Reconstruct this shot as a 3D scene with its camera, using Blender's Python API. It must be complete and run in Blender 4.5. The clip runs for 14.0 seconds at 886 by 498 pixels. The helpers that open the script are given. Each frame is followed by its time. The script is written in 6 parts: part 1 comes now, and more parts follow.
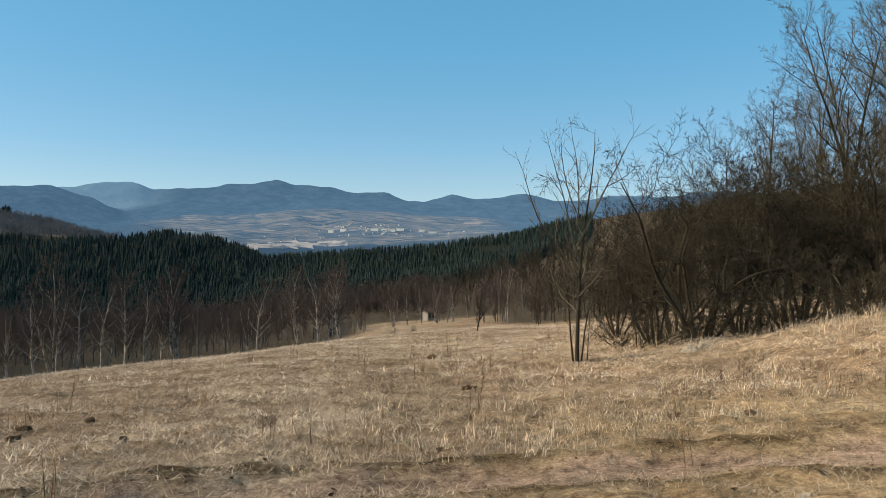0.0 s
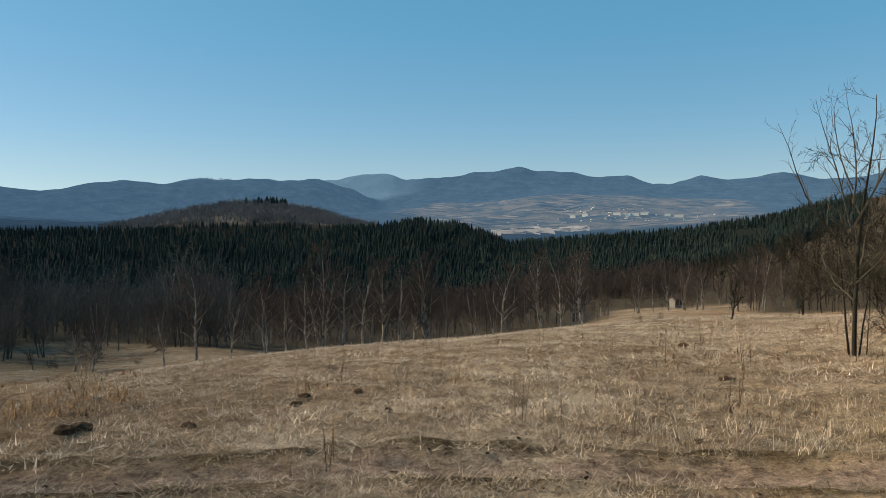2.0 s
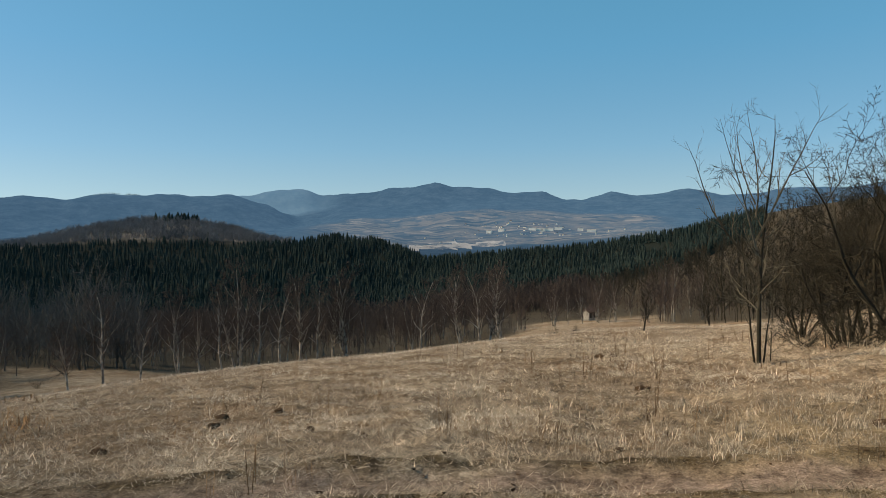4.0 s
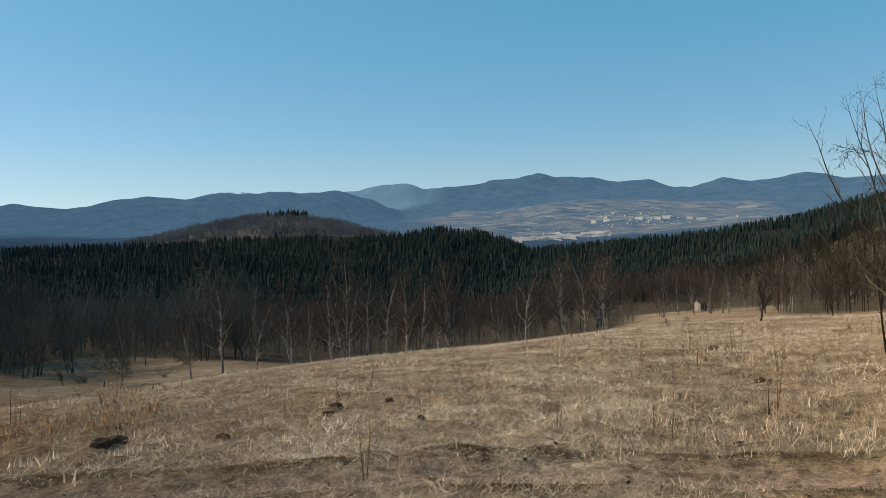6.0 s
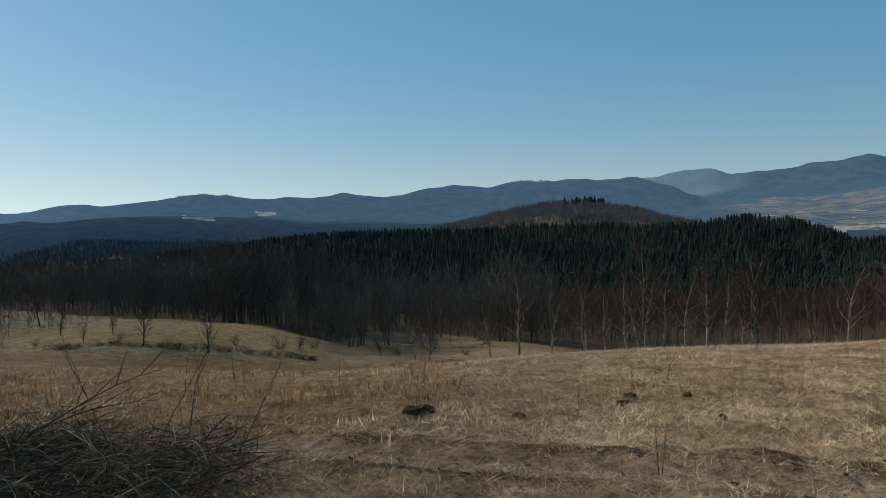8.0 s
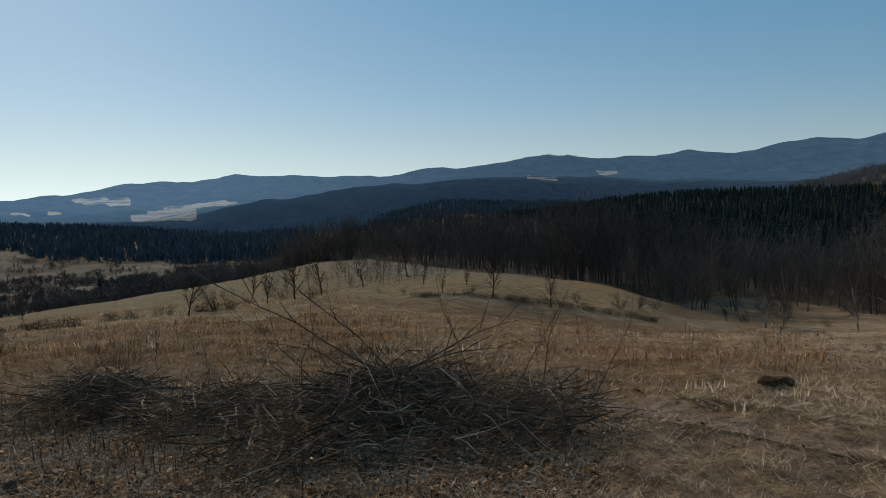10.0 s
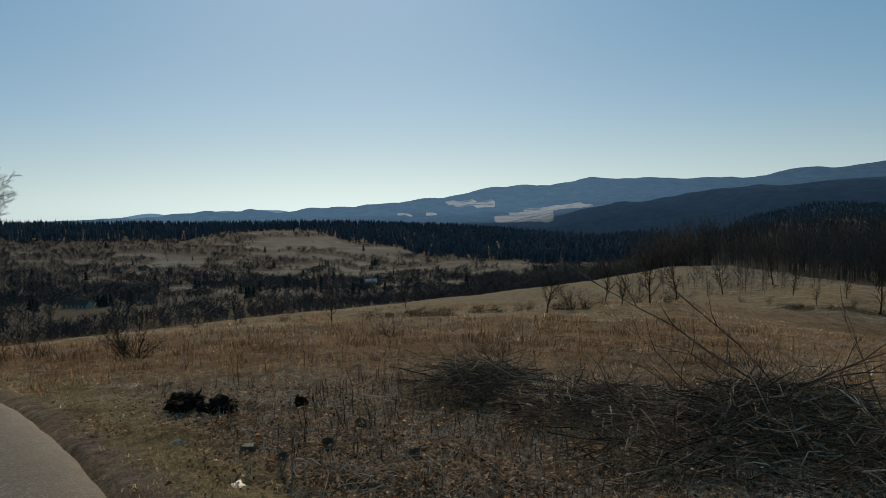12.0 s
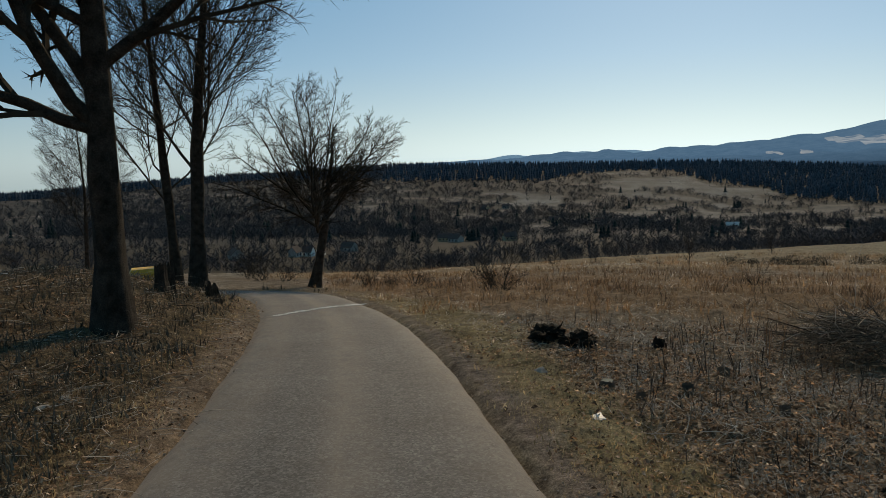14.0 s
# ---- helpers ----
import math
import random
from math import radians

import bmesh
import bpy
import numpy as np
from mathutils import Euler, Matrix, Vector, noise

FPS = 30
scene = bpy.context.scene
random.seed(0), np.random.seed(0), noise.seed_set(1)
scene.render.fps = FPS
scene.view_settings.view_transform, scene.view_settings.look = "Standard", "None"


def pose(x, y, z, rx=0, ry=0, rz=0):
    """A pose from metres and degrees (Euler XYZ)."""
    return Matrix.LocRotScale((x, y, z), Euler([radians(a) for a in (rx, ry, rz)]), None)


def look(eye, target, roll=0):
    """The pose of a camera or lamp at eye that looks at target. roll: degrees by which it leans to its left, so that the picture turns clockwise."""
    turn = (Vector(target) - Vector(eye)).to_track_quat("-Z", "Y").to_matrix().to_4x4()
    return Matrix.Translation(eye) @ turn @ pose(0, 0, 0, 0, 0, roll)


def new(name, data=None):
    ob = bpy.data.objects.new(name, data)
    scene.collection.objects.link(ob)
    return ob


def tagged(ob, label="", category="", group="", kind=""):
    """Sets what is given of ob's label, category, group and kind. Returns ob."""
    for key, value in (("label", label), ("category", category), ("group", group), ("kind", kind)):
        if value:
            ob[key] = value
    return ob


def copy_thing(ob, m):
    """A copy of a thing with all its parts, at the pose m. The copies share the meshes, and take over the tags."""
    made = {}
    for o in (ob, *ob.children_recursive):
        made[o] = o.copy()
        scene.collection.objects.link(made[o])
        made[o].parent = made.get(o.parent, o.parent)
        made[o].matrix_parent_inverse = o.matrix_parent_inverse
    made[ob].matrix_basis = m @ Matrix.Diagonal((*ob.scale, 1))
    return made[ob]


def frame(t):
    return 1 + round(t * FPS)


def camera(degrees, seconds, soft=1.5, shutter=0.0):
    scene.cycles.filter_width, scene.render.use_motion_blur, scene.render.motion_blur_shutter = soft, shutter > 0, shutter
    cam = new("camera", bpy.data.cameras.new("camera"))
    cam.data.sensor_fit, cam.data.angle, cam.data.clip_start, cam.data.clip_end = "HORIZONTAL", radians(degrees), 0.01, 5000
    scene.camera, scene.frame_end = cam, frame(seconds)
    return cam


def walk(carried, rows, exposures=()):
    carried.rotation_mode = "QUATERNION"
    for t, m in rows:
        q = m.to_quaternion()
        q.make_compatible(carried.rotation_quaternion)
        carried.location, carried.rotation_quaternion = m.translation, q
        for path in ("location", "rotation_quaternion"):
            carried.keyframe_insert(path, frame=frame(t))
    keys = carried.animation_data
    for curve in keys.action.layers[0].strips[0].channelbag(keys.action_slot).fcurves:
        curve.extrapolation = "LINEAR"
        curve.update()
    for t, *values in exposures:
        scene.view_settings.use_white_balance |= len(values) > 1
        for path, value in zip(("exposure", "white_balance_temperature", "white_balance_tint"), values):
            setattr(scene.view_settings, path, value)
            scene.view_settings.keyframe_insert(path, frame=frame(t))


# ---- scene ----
cam = camera(60.0, 14.0, soft=0.6)
EYE = 1.65
PATH = [
    (0.0, -0.000, -0.000, 0.000, -0.00, -0.50, -0.50),
    (0.5, -0.018, -0.007, 0.005, 4.82, -0.45, 0.60),
    (1.0, -0.031, -0.014, -0.003, 9.19, -0.36, 0.88),
    (1.5, -0.075, 0.016, -0.027, 13.47, -0.77, 0.60),
    (2.0, -0.107, 0.025, -0.032, 17.90, -1.64, 0.22),
    (2.5, -0.140, 0.025, -0.040, 19.35, -1.77, -0.41),
    (3.0, -0.173, 0.023, -0.024, 15.90, -1.21, -0.83),
    (5.5, -0.184, 0.020, -0.074, 10.61, -0.30, 0.94),
    (6.0, -0.229, 0.031, -0.068, 19.45, -0.97, 1.58),
    (6.5, -0.215, 0.060, -0.061, 24.47, -1.09, 1.35),
    (7.0, -0.219, 0.065, -0.060, 27.73, -1.05, 1.32),
    (7.5, -0.221, 0.055, -0.069, 33.65, -1.12, 1.33),
    (8.0, -0.247, 0.040, -0.074, 41.29, -1.43, 1.06),
    (8.5, -0.256, 0.017, -0.074, 48.82, -2.15, 0.65),
    (11.0, -0.350, -0.179, -0.085, 76.11, -3.81, 2.04),
    (11.5, -0.382, -0.254, -0.102, 82.20, -3.35, 1.84),
    (12.0, -0.389, -0.302, -0.097, 92.28, -3.14, 1.29),
    (12.5, -0.406, -0.302, -0.093, 102.31, -3.80, 0.94),
    (13.0, -0.390, -0.316, -0.095, 109.01, -4.96, 0.91),
    (13.5, -0.362, -0.347, -0.092, 114.34, -6.07, 1.37),
    (14.0, -0.355, -0.372, -0.097, 118.34, -6.82, 2.06),
]
walk(cam, [(t, pose(x, y, EYE + z, 90 + pitch, roll, yaw)) for t, x, y, z, yaw, pitch, roll in PATH],
     exposures=[(t, e, k, 3.5 if t < 8 else 6) for t, e, k in ((0.0, 0.80, 7650), (1.5, 0.62, 7750), (3.0, 0.50, 7800), (5.5, 0.66, 7750), (7.5, 0.36, 8000), (8.5, 0.22, 8100), (11.0, -0.04, 8100), (12.5, -0.10, 8200), (14.0, 0.07, 8100))])
# ---- sky and sun ----
SUN_BEARING, SUN_HEIGHT = 99.0, 34.0
world = bpy.data.worlds.new("world")
scene.world = world
world.use_nodes = True
wn = world.node_tree
wn.nodes.clear()
sky = wn.nodes.new("ShaderNodeTexSky")
sky.sky_type, sky.sun_disc = "NISHITA", False
sky.sun_elevation, sky.sun_rotation = radians(SUN_HEIGHT), radians(-SUN_BEARING)
sky.altitude, sky.air_density, sky.dust_density, sky.ozone_density = 600, 0.55, 0.6, 4.0
bg = wn.nodes.new("ShaderNodeBackground")
bg.inputs[1].default_value = 0.105
wo = wn.nodes.new("ShaderNodeOutputWorld")
deep = wn.nodes.new("ShaderNodeMix")
deep.data_type = "RGBA"
deep.inputs[0].default_value = 0.36
deep.inputs[7].default_value = (0.4, 3.45, 6.2, 1)
wn.links.new(sky.outputs[0], deep.inputs[6])
# pale haze that thickens evenly towards the horizon
grey, soften, veil = wn.nodes.new("ShaderNodeRGBToBW"), wn.nodes.new("ShaderNodeMath"), wn.nodes.new("ShaderNodeMix")
soften.operation, soften.inputs[1].default_value = "POWER", 0.70
veil.data_type, veil.blend_type, veil.inputs[0].default_value = "RGBA", "MULTIPLY", 1.0
veil.inputs[7].default_value = (1.04, 1.39, 1.70, 1)
wn.links.new(sky.outputs[0], grey.inputs[0])
wn.links.new(grey.outputs[0], soften.inputs[0])
wn.links.new(soften.outputs[0], veil.inputs[6])
high, split = wn.nodes.new("ShaderNodeTexCoord"), wn.nodes.new("ShaderNodeSeparateXYZ")
wn.links.new(high.outputs["Generated"], split.inputs[0])
thick = wn.nodes.new("ShaderNodeValToRGB")
thick.color_ramp.elements[0].color, thick.color_ramp.elements[1].color = (0.92, 0.92, 0.92, 1), (0, 0, 0, 1)
thick.color_ramp.elements[1].position = 0.24
for place, value in ((0.05, 0.62), (0.12, 0.24)):
    thick.color_ramp.elements.new(place).color = (value, value, value, 1)
wn.links.new(split.outputs[2], thick.inputs[0])
haze = wn.nodes.new("ShaderNodeMix")
haze.data_type = "RGBA"
wn.links.new(thick.outputs[0], haze.inputs[0])
wn.links.new(deep.outputs[2], haze.inputs[6])
wn.links.new(veil.outputs[2], haze.inputs[7])
wn.links.new(haze.outputs[2], bg.inputs[0])
wn.links.new(bg.outputs[0], wo.inputs[0])

sun = new("sun", bpy.data.lights.new("sun", "SUN"))
sun.data.energy, sun.data.angle, sun.data.color = 5.0, radians(0.55), (1.0, 0.82, 0.64)
sun_way = Vector((-math.sin(radians(SUN_BEARING)) * math.cos(radians(SUN_HEIGHT)), math.cos(radians(SUN_BEARING)) * math.cos(radians(SUN_HEIGHT)), math.sin(radians(SUN_HEIGHT))))
sun.matrix_world = look(sun_way * 60, (0, 0, 0))
# ---- materials ----
def mat(name, rough=0.9, spec=0.2):
    m = bpy.data.materials.new(name)
    m.use_nodes = True
    p = m.node_tree.nodes["Principled BSDF"]
    p.inputs["Roughness"].default_value = rough
    p.inputs["Specular IOR Level"].default_value = min(spec, 0.05) if rough > 0.86 else spec
    p.inputs["Diffuse Roughness"].default_value = 1.0 if rough > 0.6 else 0.0
    return m, m.node_tree, p


def node(tree, kind, **values):
    n = tree.nodes.new(kind)
    for key, value in values.items():
        if key in n.inputs:
            n.inputs[key].default_value = value
    return n


def noise_of(tree, scale, detail=4.0, rough=0.6, vector=None):
    n = node(tree, "ShaderNodeTexNoise", Scale=scale, Detail=detail, Roughness=rough)
    if vector is None:
        vector = node(tree, "ShaderNodeNewGeometry").outputs["Position"]
    tree.links.new(vector, n.inputs["Vector"])
    return n.outputs["Fac"]


def ramp(tree, fac, *stops):
    n = tree.nodes.new("ShaderNodeValToRGB")
    e = n.color_ramp.elements
    while len(e) < len(stops):
        e.new(0.5)
    for i, (p, c) in enumerate(stops):
        e[i].position, e[i].color = p, (*c, 1)
    tree.links.new(fac, n.inputs[0])
    return n.outputs[0]


def mix(tree, fac, a, b, how="MIX"):
    n = tree.nodes.new("ShaderNodeMix")
    n.data_type, n.blend_type = "RGBA", how
    for value, slot in ((fac, n.inputs[0]), (a, n.inputs[6]), (b, n.inputs[7])):
        if isinstance(value, (int, float)):
            slot.default_value = value
        elif isinstance(value, tuple):
            slot.default_value = (*value, 1)
        else:
            tree.links.new(value, slot)
    return n.outputs[2]


def attribute(tree, name):
    n = tree.nodes.new("ShaderNodeAttribute")
    n.attribute_name = name
    return n.outputs["Fac"]


def bump(tree, p, height, strength=0.5, distance=0.02):
    n = node(tree, "ShaderNodeBump", Strength=strength, Distance=distance)
    tree.links.new(height, n.inputs["Height"])
    tree.links.new(n.outputs[0], p.inputs["Normal"])


def stretched(tree, scale, turn=0.0):
    m = node(tree, "ShaderNodeMapping")
    m.inputs["Scale"].default_value, m.inputs["Rotation"].default_value = scale, (0, 0, turn)
    tree.links.new(node(tree, "ShaderNodeNewGeometry").outputs["Position"], m.inputs["Vector"])
    return m.outputs[0]


def per_piece(tree):
    return node(tree, "ShaderNodeNewGeometry").outputs["Random Per Island"]


def simple(name, stops, scale=3.0, rough=0.9, spec=0.15, rel=0.0, dist=0.01, pieces=0.0, fine=0.0):
    """Noise-coloured material: stops along a noise; pieces: how far single pieces differ in brightness."""
    m, tree, p = mat(name, rough, spec)
    fac = noise_of(tree, scale)
    colour = ramp(tree, fac, *stops)
    if pieces:
        colour = mix(tree, 1.0, colour, ramp(tree, per_piece(tree), (0.0, (1 - pieces,) * 3), (1.0, (1 + pieces,) * 3)), "MULTIPLY")
    if fine:
        colour = mix(tree, 1.0, colour, ramp(tree, noise_of(tree, scale * 9), (0.3, (1 - fine,) * 3), (0.7, (1 + fine,) * 3)), "MULTIPLY")
    tree.links.new(colour, p.inputs["Base Color"])
    if rel:
        bump(tree, p, noise_of(tree, scale * 8), rel, dist)
    return m


def leafy(m, share=0.4):
    """Lets light through thin blades and leaves."""
    tree = m.node_tree
    p, out = tree.nodes["Principled BSDF"], tree.nodes["Material Output"]
    thin, both = tree.nodes.new("ShaderNodeBsdfTranslucent"), tree.nodes.new("ShaderNodeMixShader")
    tree.links.new(p.inputs["Base Color"].links[0].from_socket, thin.inputs["Color"])
    both.inputs[0].default_value = share
    tree.links.new(p.outputs[0], both.inputs[1])
    tree.links.new(thin.outputs[0], both.inputs[2])
    tree.links.new(both.outputs[0], out.inputs["Surface"])
    return m


M_BARK = simple("dark_bark", [(0.3, (0.018, 0.015, 0.012)), (0.7, (0.062, 0.052, 0.042))], 6, rel=0.9, dist=0.03, fine=0.4)
M_TWIG = simple("dark_twigs", [(0.3, (0.022, 0.019, 0.015)), (0.7, (0.062, 0.053, 0.040))], 2, pieces=0.3)
M_TWIG_RED = simple("birch_twigs", [(0.3, (0.056, 0.042, 0.038)), (0.7, (0.118, 0.089, 0.078))], 0.2, pieces=0.4)
# darker copy of the grey twigs for woods against the sun, lifted for haze
M_TWIG_BACKLIT = simple("backlit_twigs", [(0.3, (0.046, 0.047, 0.049)), (0.7, (0.108, 0.101, 0.095))], 0.03, pieces=0.4)
# trees across the valley: blue haze put into the twig colour
M_DALE = simple("hazed_dale_twigs", [(0.3, (0.038, 0.043, 0.052)), (0.7, (0.088, 0.088, 0.093))], 0.03, pieces=0.3)
# knoll twigs lightened and blued: distance haze put into their colour
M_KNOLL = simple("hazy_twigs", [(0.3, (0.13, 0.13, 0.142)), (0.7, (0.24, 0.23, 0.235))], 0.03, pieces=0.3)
M_TWIG_GREY = simple("grey_twigs", [(0.3, (0.066, 0.064, 0.063)), (0.7, (0.150, 0.138, 0.128))], 0.1, pieces=0.4)
M_TWIG_OLIVE = simple("olive_twigs", [(0.3, (0.055, 0.049, 0.038)), (0.7, (0.14, 0.124, 0.096))], 1.5, pieces=0.45)
M_THORN = simple("thorn_twigs", [(0.3, (0.020, 0.017, 0.013)), (0.7, (0.068, 0.059, 0.044))], 2, pieces=0.45)
M_WEED = leafy(simple("withered_weeds", [(0.3, (0.075, 0.050, 0.032)), (0.7, (0.20, 0.130, 0.080))], 0.5, rough=0.8, pieces=0.5), 0.2)
M_BIRCH = simple("birch_bark", [(0.34, (0.06, 0.052, 0.045)), (0.46, (0.22, 0.195, 0.172)), (0.7, (0.42, 0.385, 0.345))], 1.6, rel=0.4)
# distant spruces: blue haze is mixed into the needle colour
M_FAR_SPRUCE = simple("hazed_spruce_needles", [(0.3, (0.036, 0.054, 0.074)), (0.7, (0.060, 0.082, 0.104))], 0.02, rough=1.0, spec=0.02, pieces=0.25)
# forest needles tinted slightly blue to stand for distance haze
M_SPRUCE = simple("spruce_needles", [(0.3, (0.012, 0.022, 0.023)), (0.7, (0.030, 0.043, 0.040))], 0.012, rough=1.0, spec=0.02, pieces=0.2)
M_STRAW = leafy(simple("dry_grass", [(0.28, (0.29, 0.225, 0.170)), (0.5, (0.52, 0.44, 0.355)), (0.74, (0.72, 0.645, 0.555))], 0.35, rough=0.7, pieces=0.75, fine=0.5), 0.4)
M_DULL = leafy(simple("dull_grass", [(0.28, (0.125, 0.104, 0.080)), (0.5, (0.25, 0.212, 0.168)), (0.74, (0.46, 0.405, 0.335))], 0.5, rough=0.7, pieces=0.75, fine=0.5), 0.4)
M_RUSSET = leafy(simple("russet_grass", [(0.3, (0.13, 0.078, 0.044)), (0.7, (0.30, 0.192, 0.112))], 0.5, rough=0.8, pieces=0.6), 0.45)
M_STICK = simple("cut_branches", [(0.3, (0.032, 0.024, 0.018)), (0.7, (0.165, 0.126, 0.094))], 3, rough=0.75, spec=0.12, pieces=0.8, rel=0.5)
M_STICK_PALE = simple("pale_cut_branches", [(0.3, (0.17, 0.145, 0.12)), (0.7, (0.52, 0.455, 0.39))], 3, pieces=0.5, rel=0.5)
M_SOIL = simple("dark_soil", [(0.3, (0.045, 0.028, 0.018)), (0.7, (0.12, 0.075, 0.045))], 9, rel=0.9, dist=0.03)
M_STONE = simple("grey_stone", [(0.3, (0.14, 0.125, 0.105)), (0.7, (0.36, 0.325, 0.285))], 7, rel=0.7)
M_WHITE = simple("white_render", [(0.3, (0.70, 0.69, 0.66)), (0.7, (0.82, 0.81, 0.78))], 1.0)
M_ROOF = simple("dark_roof", [(0.3, (0.07, 0.05, 0.045)), (0.7, (0.14, 0.10, 0.09))], 1.0)
# ---- lie of the land: bearings in degrees (counter-clockwise from +y), distances in metres from the first eye ----
def ring_slope(r, pairs):
    """A ring of the land, by the fall per metre from the camera's feet."""
    a = np.array(pairs, float)
    return r, a[:, 0], -a[:, 1] * r


def ring_rise(r, pairs):
    """A ring of the land, by its angle over eye level."""
    a = np.array(pairs, float)
    return r, a[:, 0], EYE + r * np.tan(np.radians(a[:, 1]))


RINGS = []
RINGS.append(ring_slope(1.0, [(-100, 0.04), (-20, 0.05), (30, 0.08), (110, 0.08), (180, 0.03)]))
RINGS.append(ring_slope(10, [(-100, -0.02), (-40, 0.0), (-20, 0.05), (0, 0.092), (20, 0.09), (35, 0.098), (50, 0.1), (80, 0.1), (100, 0.092), (112, 0.085), (125, 0.085), (145, 0.06), (190, 0.0)]))
RINGS.append(ring_slope(20, [(-100, -0.03), (-40, 0.0), (-20, 0.04), (-8, 0.066), (0, 0.08), (20, 0.095), (35, 0.108), (50, 0.118), (64, 0.115), (80, 0.105), (100, 0.1), (112, 0.098), (125, 0.1), (145, 0.075), (190, 0.0)]))
RINGS.append(ring_slope(40, [(-100, -0.03), (-40, 0.0), (-20, 0.052), (-8, 0.072), (0, 0.08), (8, 0.09), (16, 0.104), (24, 0.113), (33, 0.123), (41, 0.133), (50, 0.141), (57, 0.137), (64, 0.124), (76, 0.11), (90, 0.108), (106, 0.11), (122, 0.116), (140, 0.1), (190, 0.0)]))
RINGS.append(ring_slope(70, [(-100, -0.03), (-40, 0.0), (-20, 0.058), (-8, 0.084), (0, 0.092), (8, 0.108), (16, 0.125), (33, 0.152), (45, 0.162), (52, 0.16), (60, 0.147), (66, 0.132), (76, 0.103), (90, 0.108), (106, 0.118), (122, 0.126), (140, 0.11), (190, 0.0)]))
RINGS.append(ring_rise(110, [(-100, 2), (-40, -1), (-20, -4.6), (-8, -6.0), (0, -6.35), (5, -6.75), (8, -7.4), (16, -8.7), (30, -9.3), (38, -8.9), (45, -9.1), (49, -8.8), (54, -7.4), (59, -6.6), (65, -6.1), (69, -6.5), (76, -7.2), (84, -7.4), (92, -7.2), (106, -7.75), (122, -8.7), (140, -7.6), (190, 0)]))
RINGS.append(ring_rise(180, [(-100, 2), (-40, 0), (-20, -3.2), (-8, -5.4), (0, -6.0), (4, -6.3), (8, -6.8), (16, -8), (25, -8.2), (35, -7.6), (45, -7.2), (52, -6.6), (60, -6.0), (66, -5.6), (72, -5.0), (80, -5.6), (90, -6.65), (98, -7.3), (106, -8), (122, -9.2), (140, -8), (190, 0)]))
RINGS.append(ring_rise(260, [(-100, 3), (-40, 1), (-20, -1.6), (-8, -4.6), (0, -5.3), (8, -5.9), (16, -7.2), (30, -7.2), (45, -6.6), (58, -5.8), (66, -5.0), (72, -4.5), (76, -4.7), (82, -5.8), (90, -7), (106, -8), (122, -8.9), (140, -7.8), (190, 0)]))
RINGS.append(ring_rise(450, [(-100, 4), (-40, 3), (-20, 1.2), (-10, -1.2), (0, -3.8), (8, -4.2), (16, -5.2), (30, -5.6), (45, -4.8), (60, -4.2), (70, -4.2), (80, -6), (90, -6.8), (106, -6.9), (122, -7), (140, -6), (190, 0)]))
RINGS.append(ring_rise(700, [(-100, 4), (-40, 4), (-20, 2.6), (-12, 1.0), (-5, -1.2), (0, -2.2), (8, -2.8), (14, -3.2), (20, -2.4), (30, -3.0), (45, -2.6), (60, -2.6), (70, -3.0), (80, -5), (90, -5.8), (98, -5.7), (106, -5.5), (122, -5.4), (140, -4.5), (190, 0)]))
RINGS.append(ring_rise(1000, [(-100, 4), (-40, 4), (-20, 3.0), (-13, 2.1), (-9, 1.4), (-5, 0.3), (0, -0.5), (5, -0.9), (9, -1.2), (13, -1.5), (16, -0.2), (19.5, 0.3), (23, -0.2), (28, -0.7), (37, -0.5), (45, -0.35), (52, -0.55), (58, -1.4), (64, -1.9), (70, -2.1), (76, -3.2), (85, -4.5), (98, -4.6), (122, -3.6), (140, -3.2), (190, 0)]))
RINGS.append(ring_rise(1350, [(-100, 3), (-20, 2.4), (-10, 0.9), (0, -1), (10, -1.6), (20, -0.8), (24, 0), (27, 0.9), (30, 1.5), (33, 1.55), (37, 0.9), (40, 0.1), (45, -1), (55, -1.4), (65, -1.8), (75, -2.6), (85, -3), (98, -2.7), (110, -2.2), (122, -2), (140, -2.2), (190, 0)]))
RINGS.append(ring_rise(1900, [(-100, 2), (-20, 1.5), (0, -1.3), (13, -1.4), (25, -1), (35, -0.6), (45, -0.8), (56, -1.0), (60, -0.75), (67, -0.7), (70, -1.3), (73, -2.6), (79, -3.0), (84, -2.6), (88, -2), (92, -1.6), (98, -1.3), (106, -1.15), (113, -0.9), (122, -0.75), (129, -0.85), (141, -1.3), (148, -1.8), (190, -1)]))
RINGS.append(ring_rise(2600, [(-100, 1), (-20, 1.2), (0, -0.4), (13, -0.5), (25, -0.3), (35, 0.1), (46, 0.5), (55, 1.06), (61, 1.2), (65, 1.27), (69, 1.02), (73, 0.56), (77.5, 0), (82, -0.55), (85, -1.3), (95, -1.7), (110, -1.7), (150, -2), (190, -1)]))
RINGS.append(ring_rise(3200, [(-100, 1), (-20, 1), (-6, 0.5), (2, 0.35), (8, 0.05), (14, -0.1), (20, 0.4), (26, 0.4), (40, 0.4), (55, 0.6), (70, 0.2), (80, -0.4), (86, -0.8), (95, -0.9), (110, -1), (150, -2), (190, -1)]))
RINGS.append(ring_rise(3800, [(-100, 1), (-20, 1.5), (-6, 1.3), (0, 1.7), (6, 2.2), (11, 2.1), (16, 1.5), (22, 1.1), (26, 1.2), (40, 1.0), (55, 1.3), (70, 1.0), (80, 0.6), (88, 0), (95, -0.3), (110, -0.8), (150, -2), (190, -1)]))
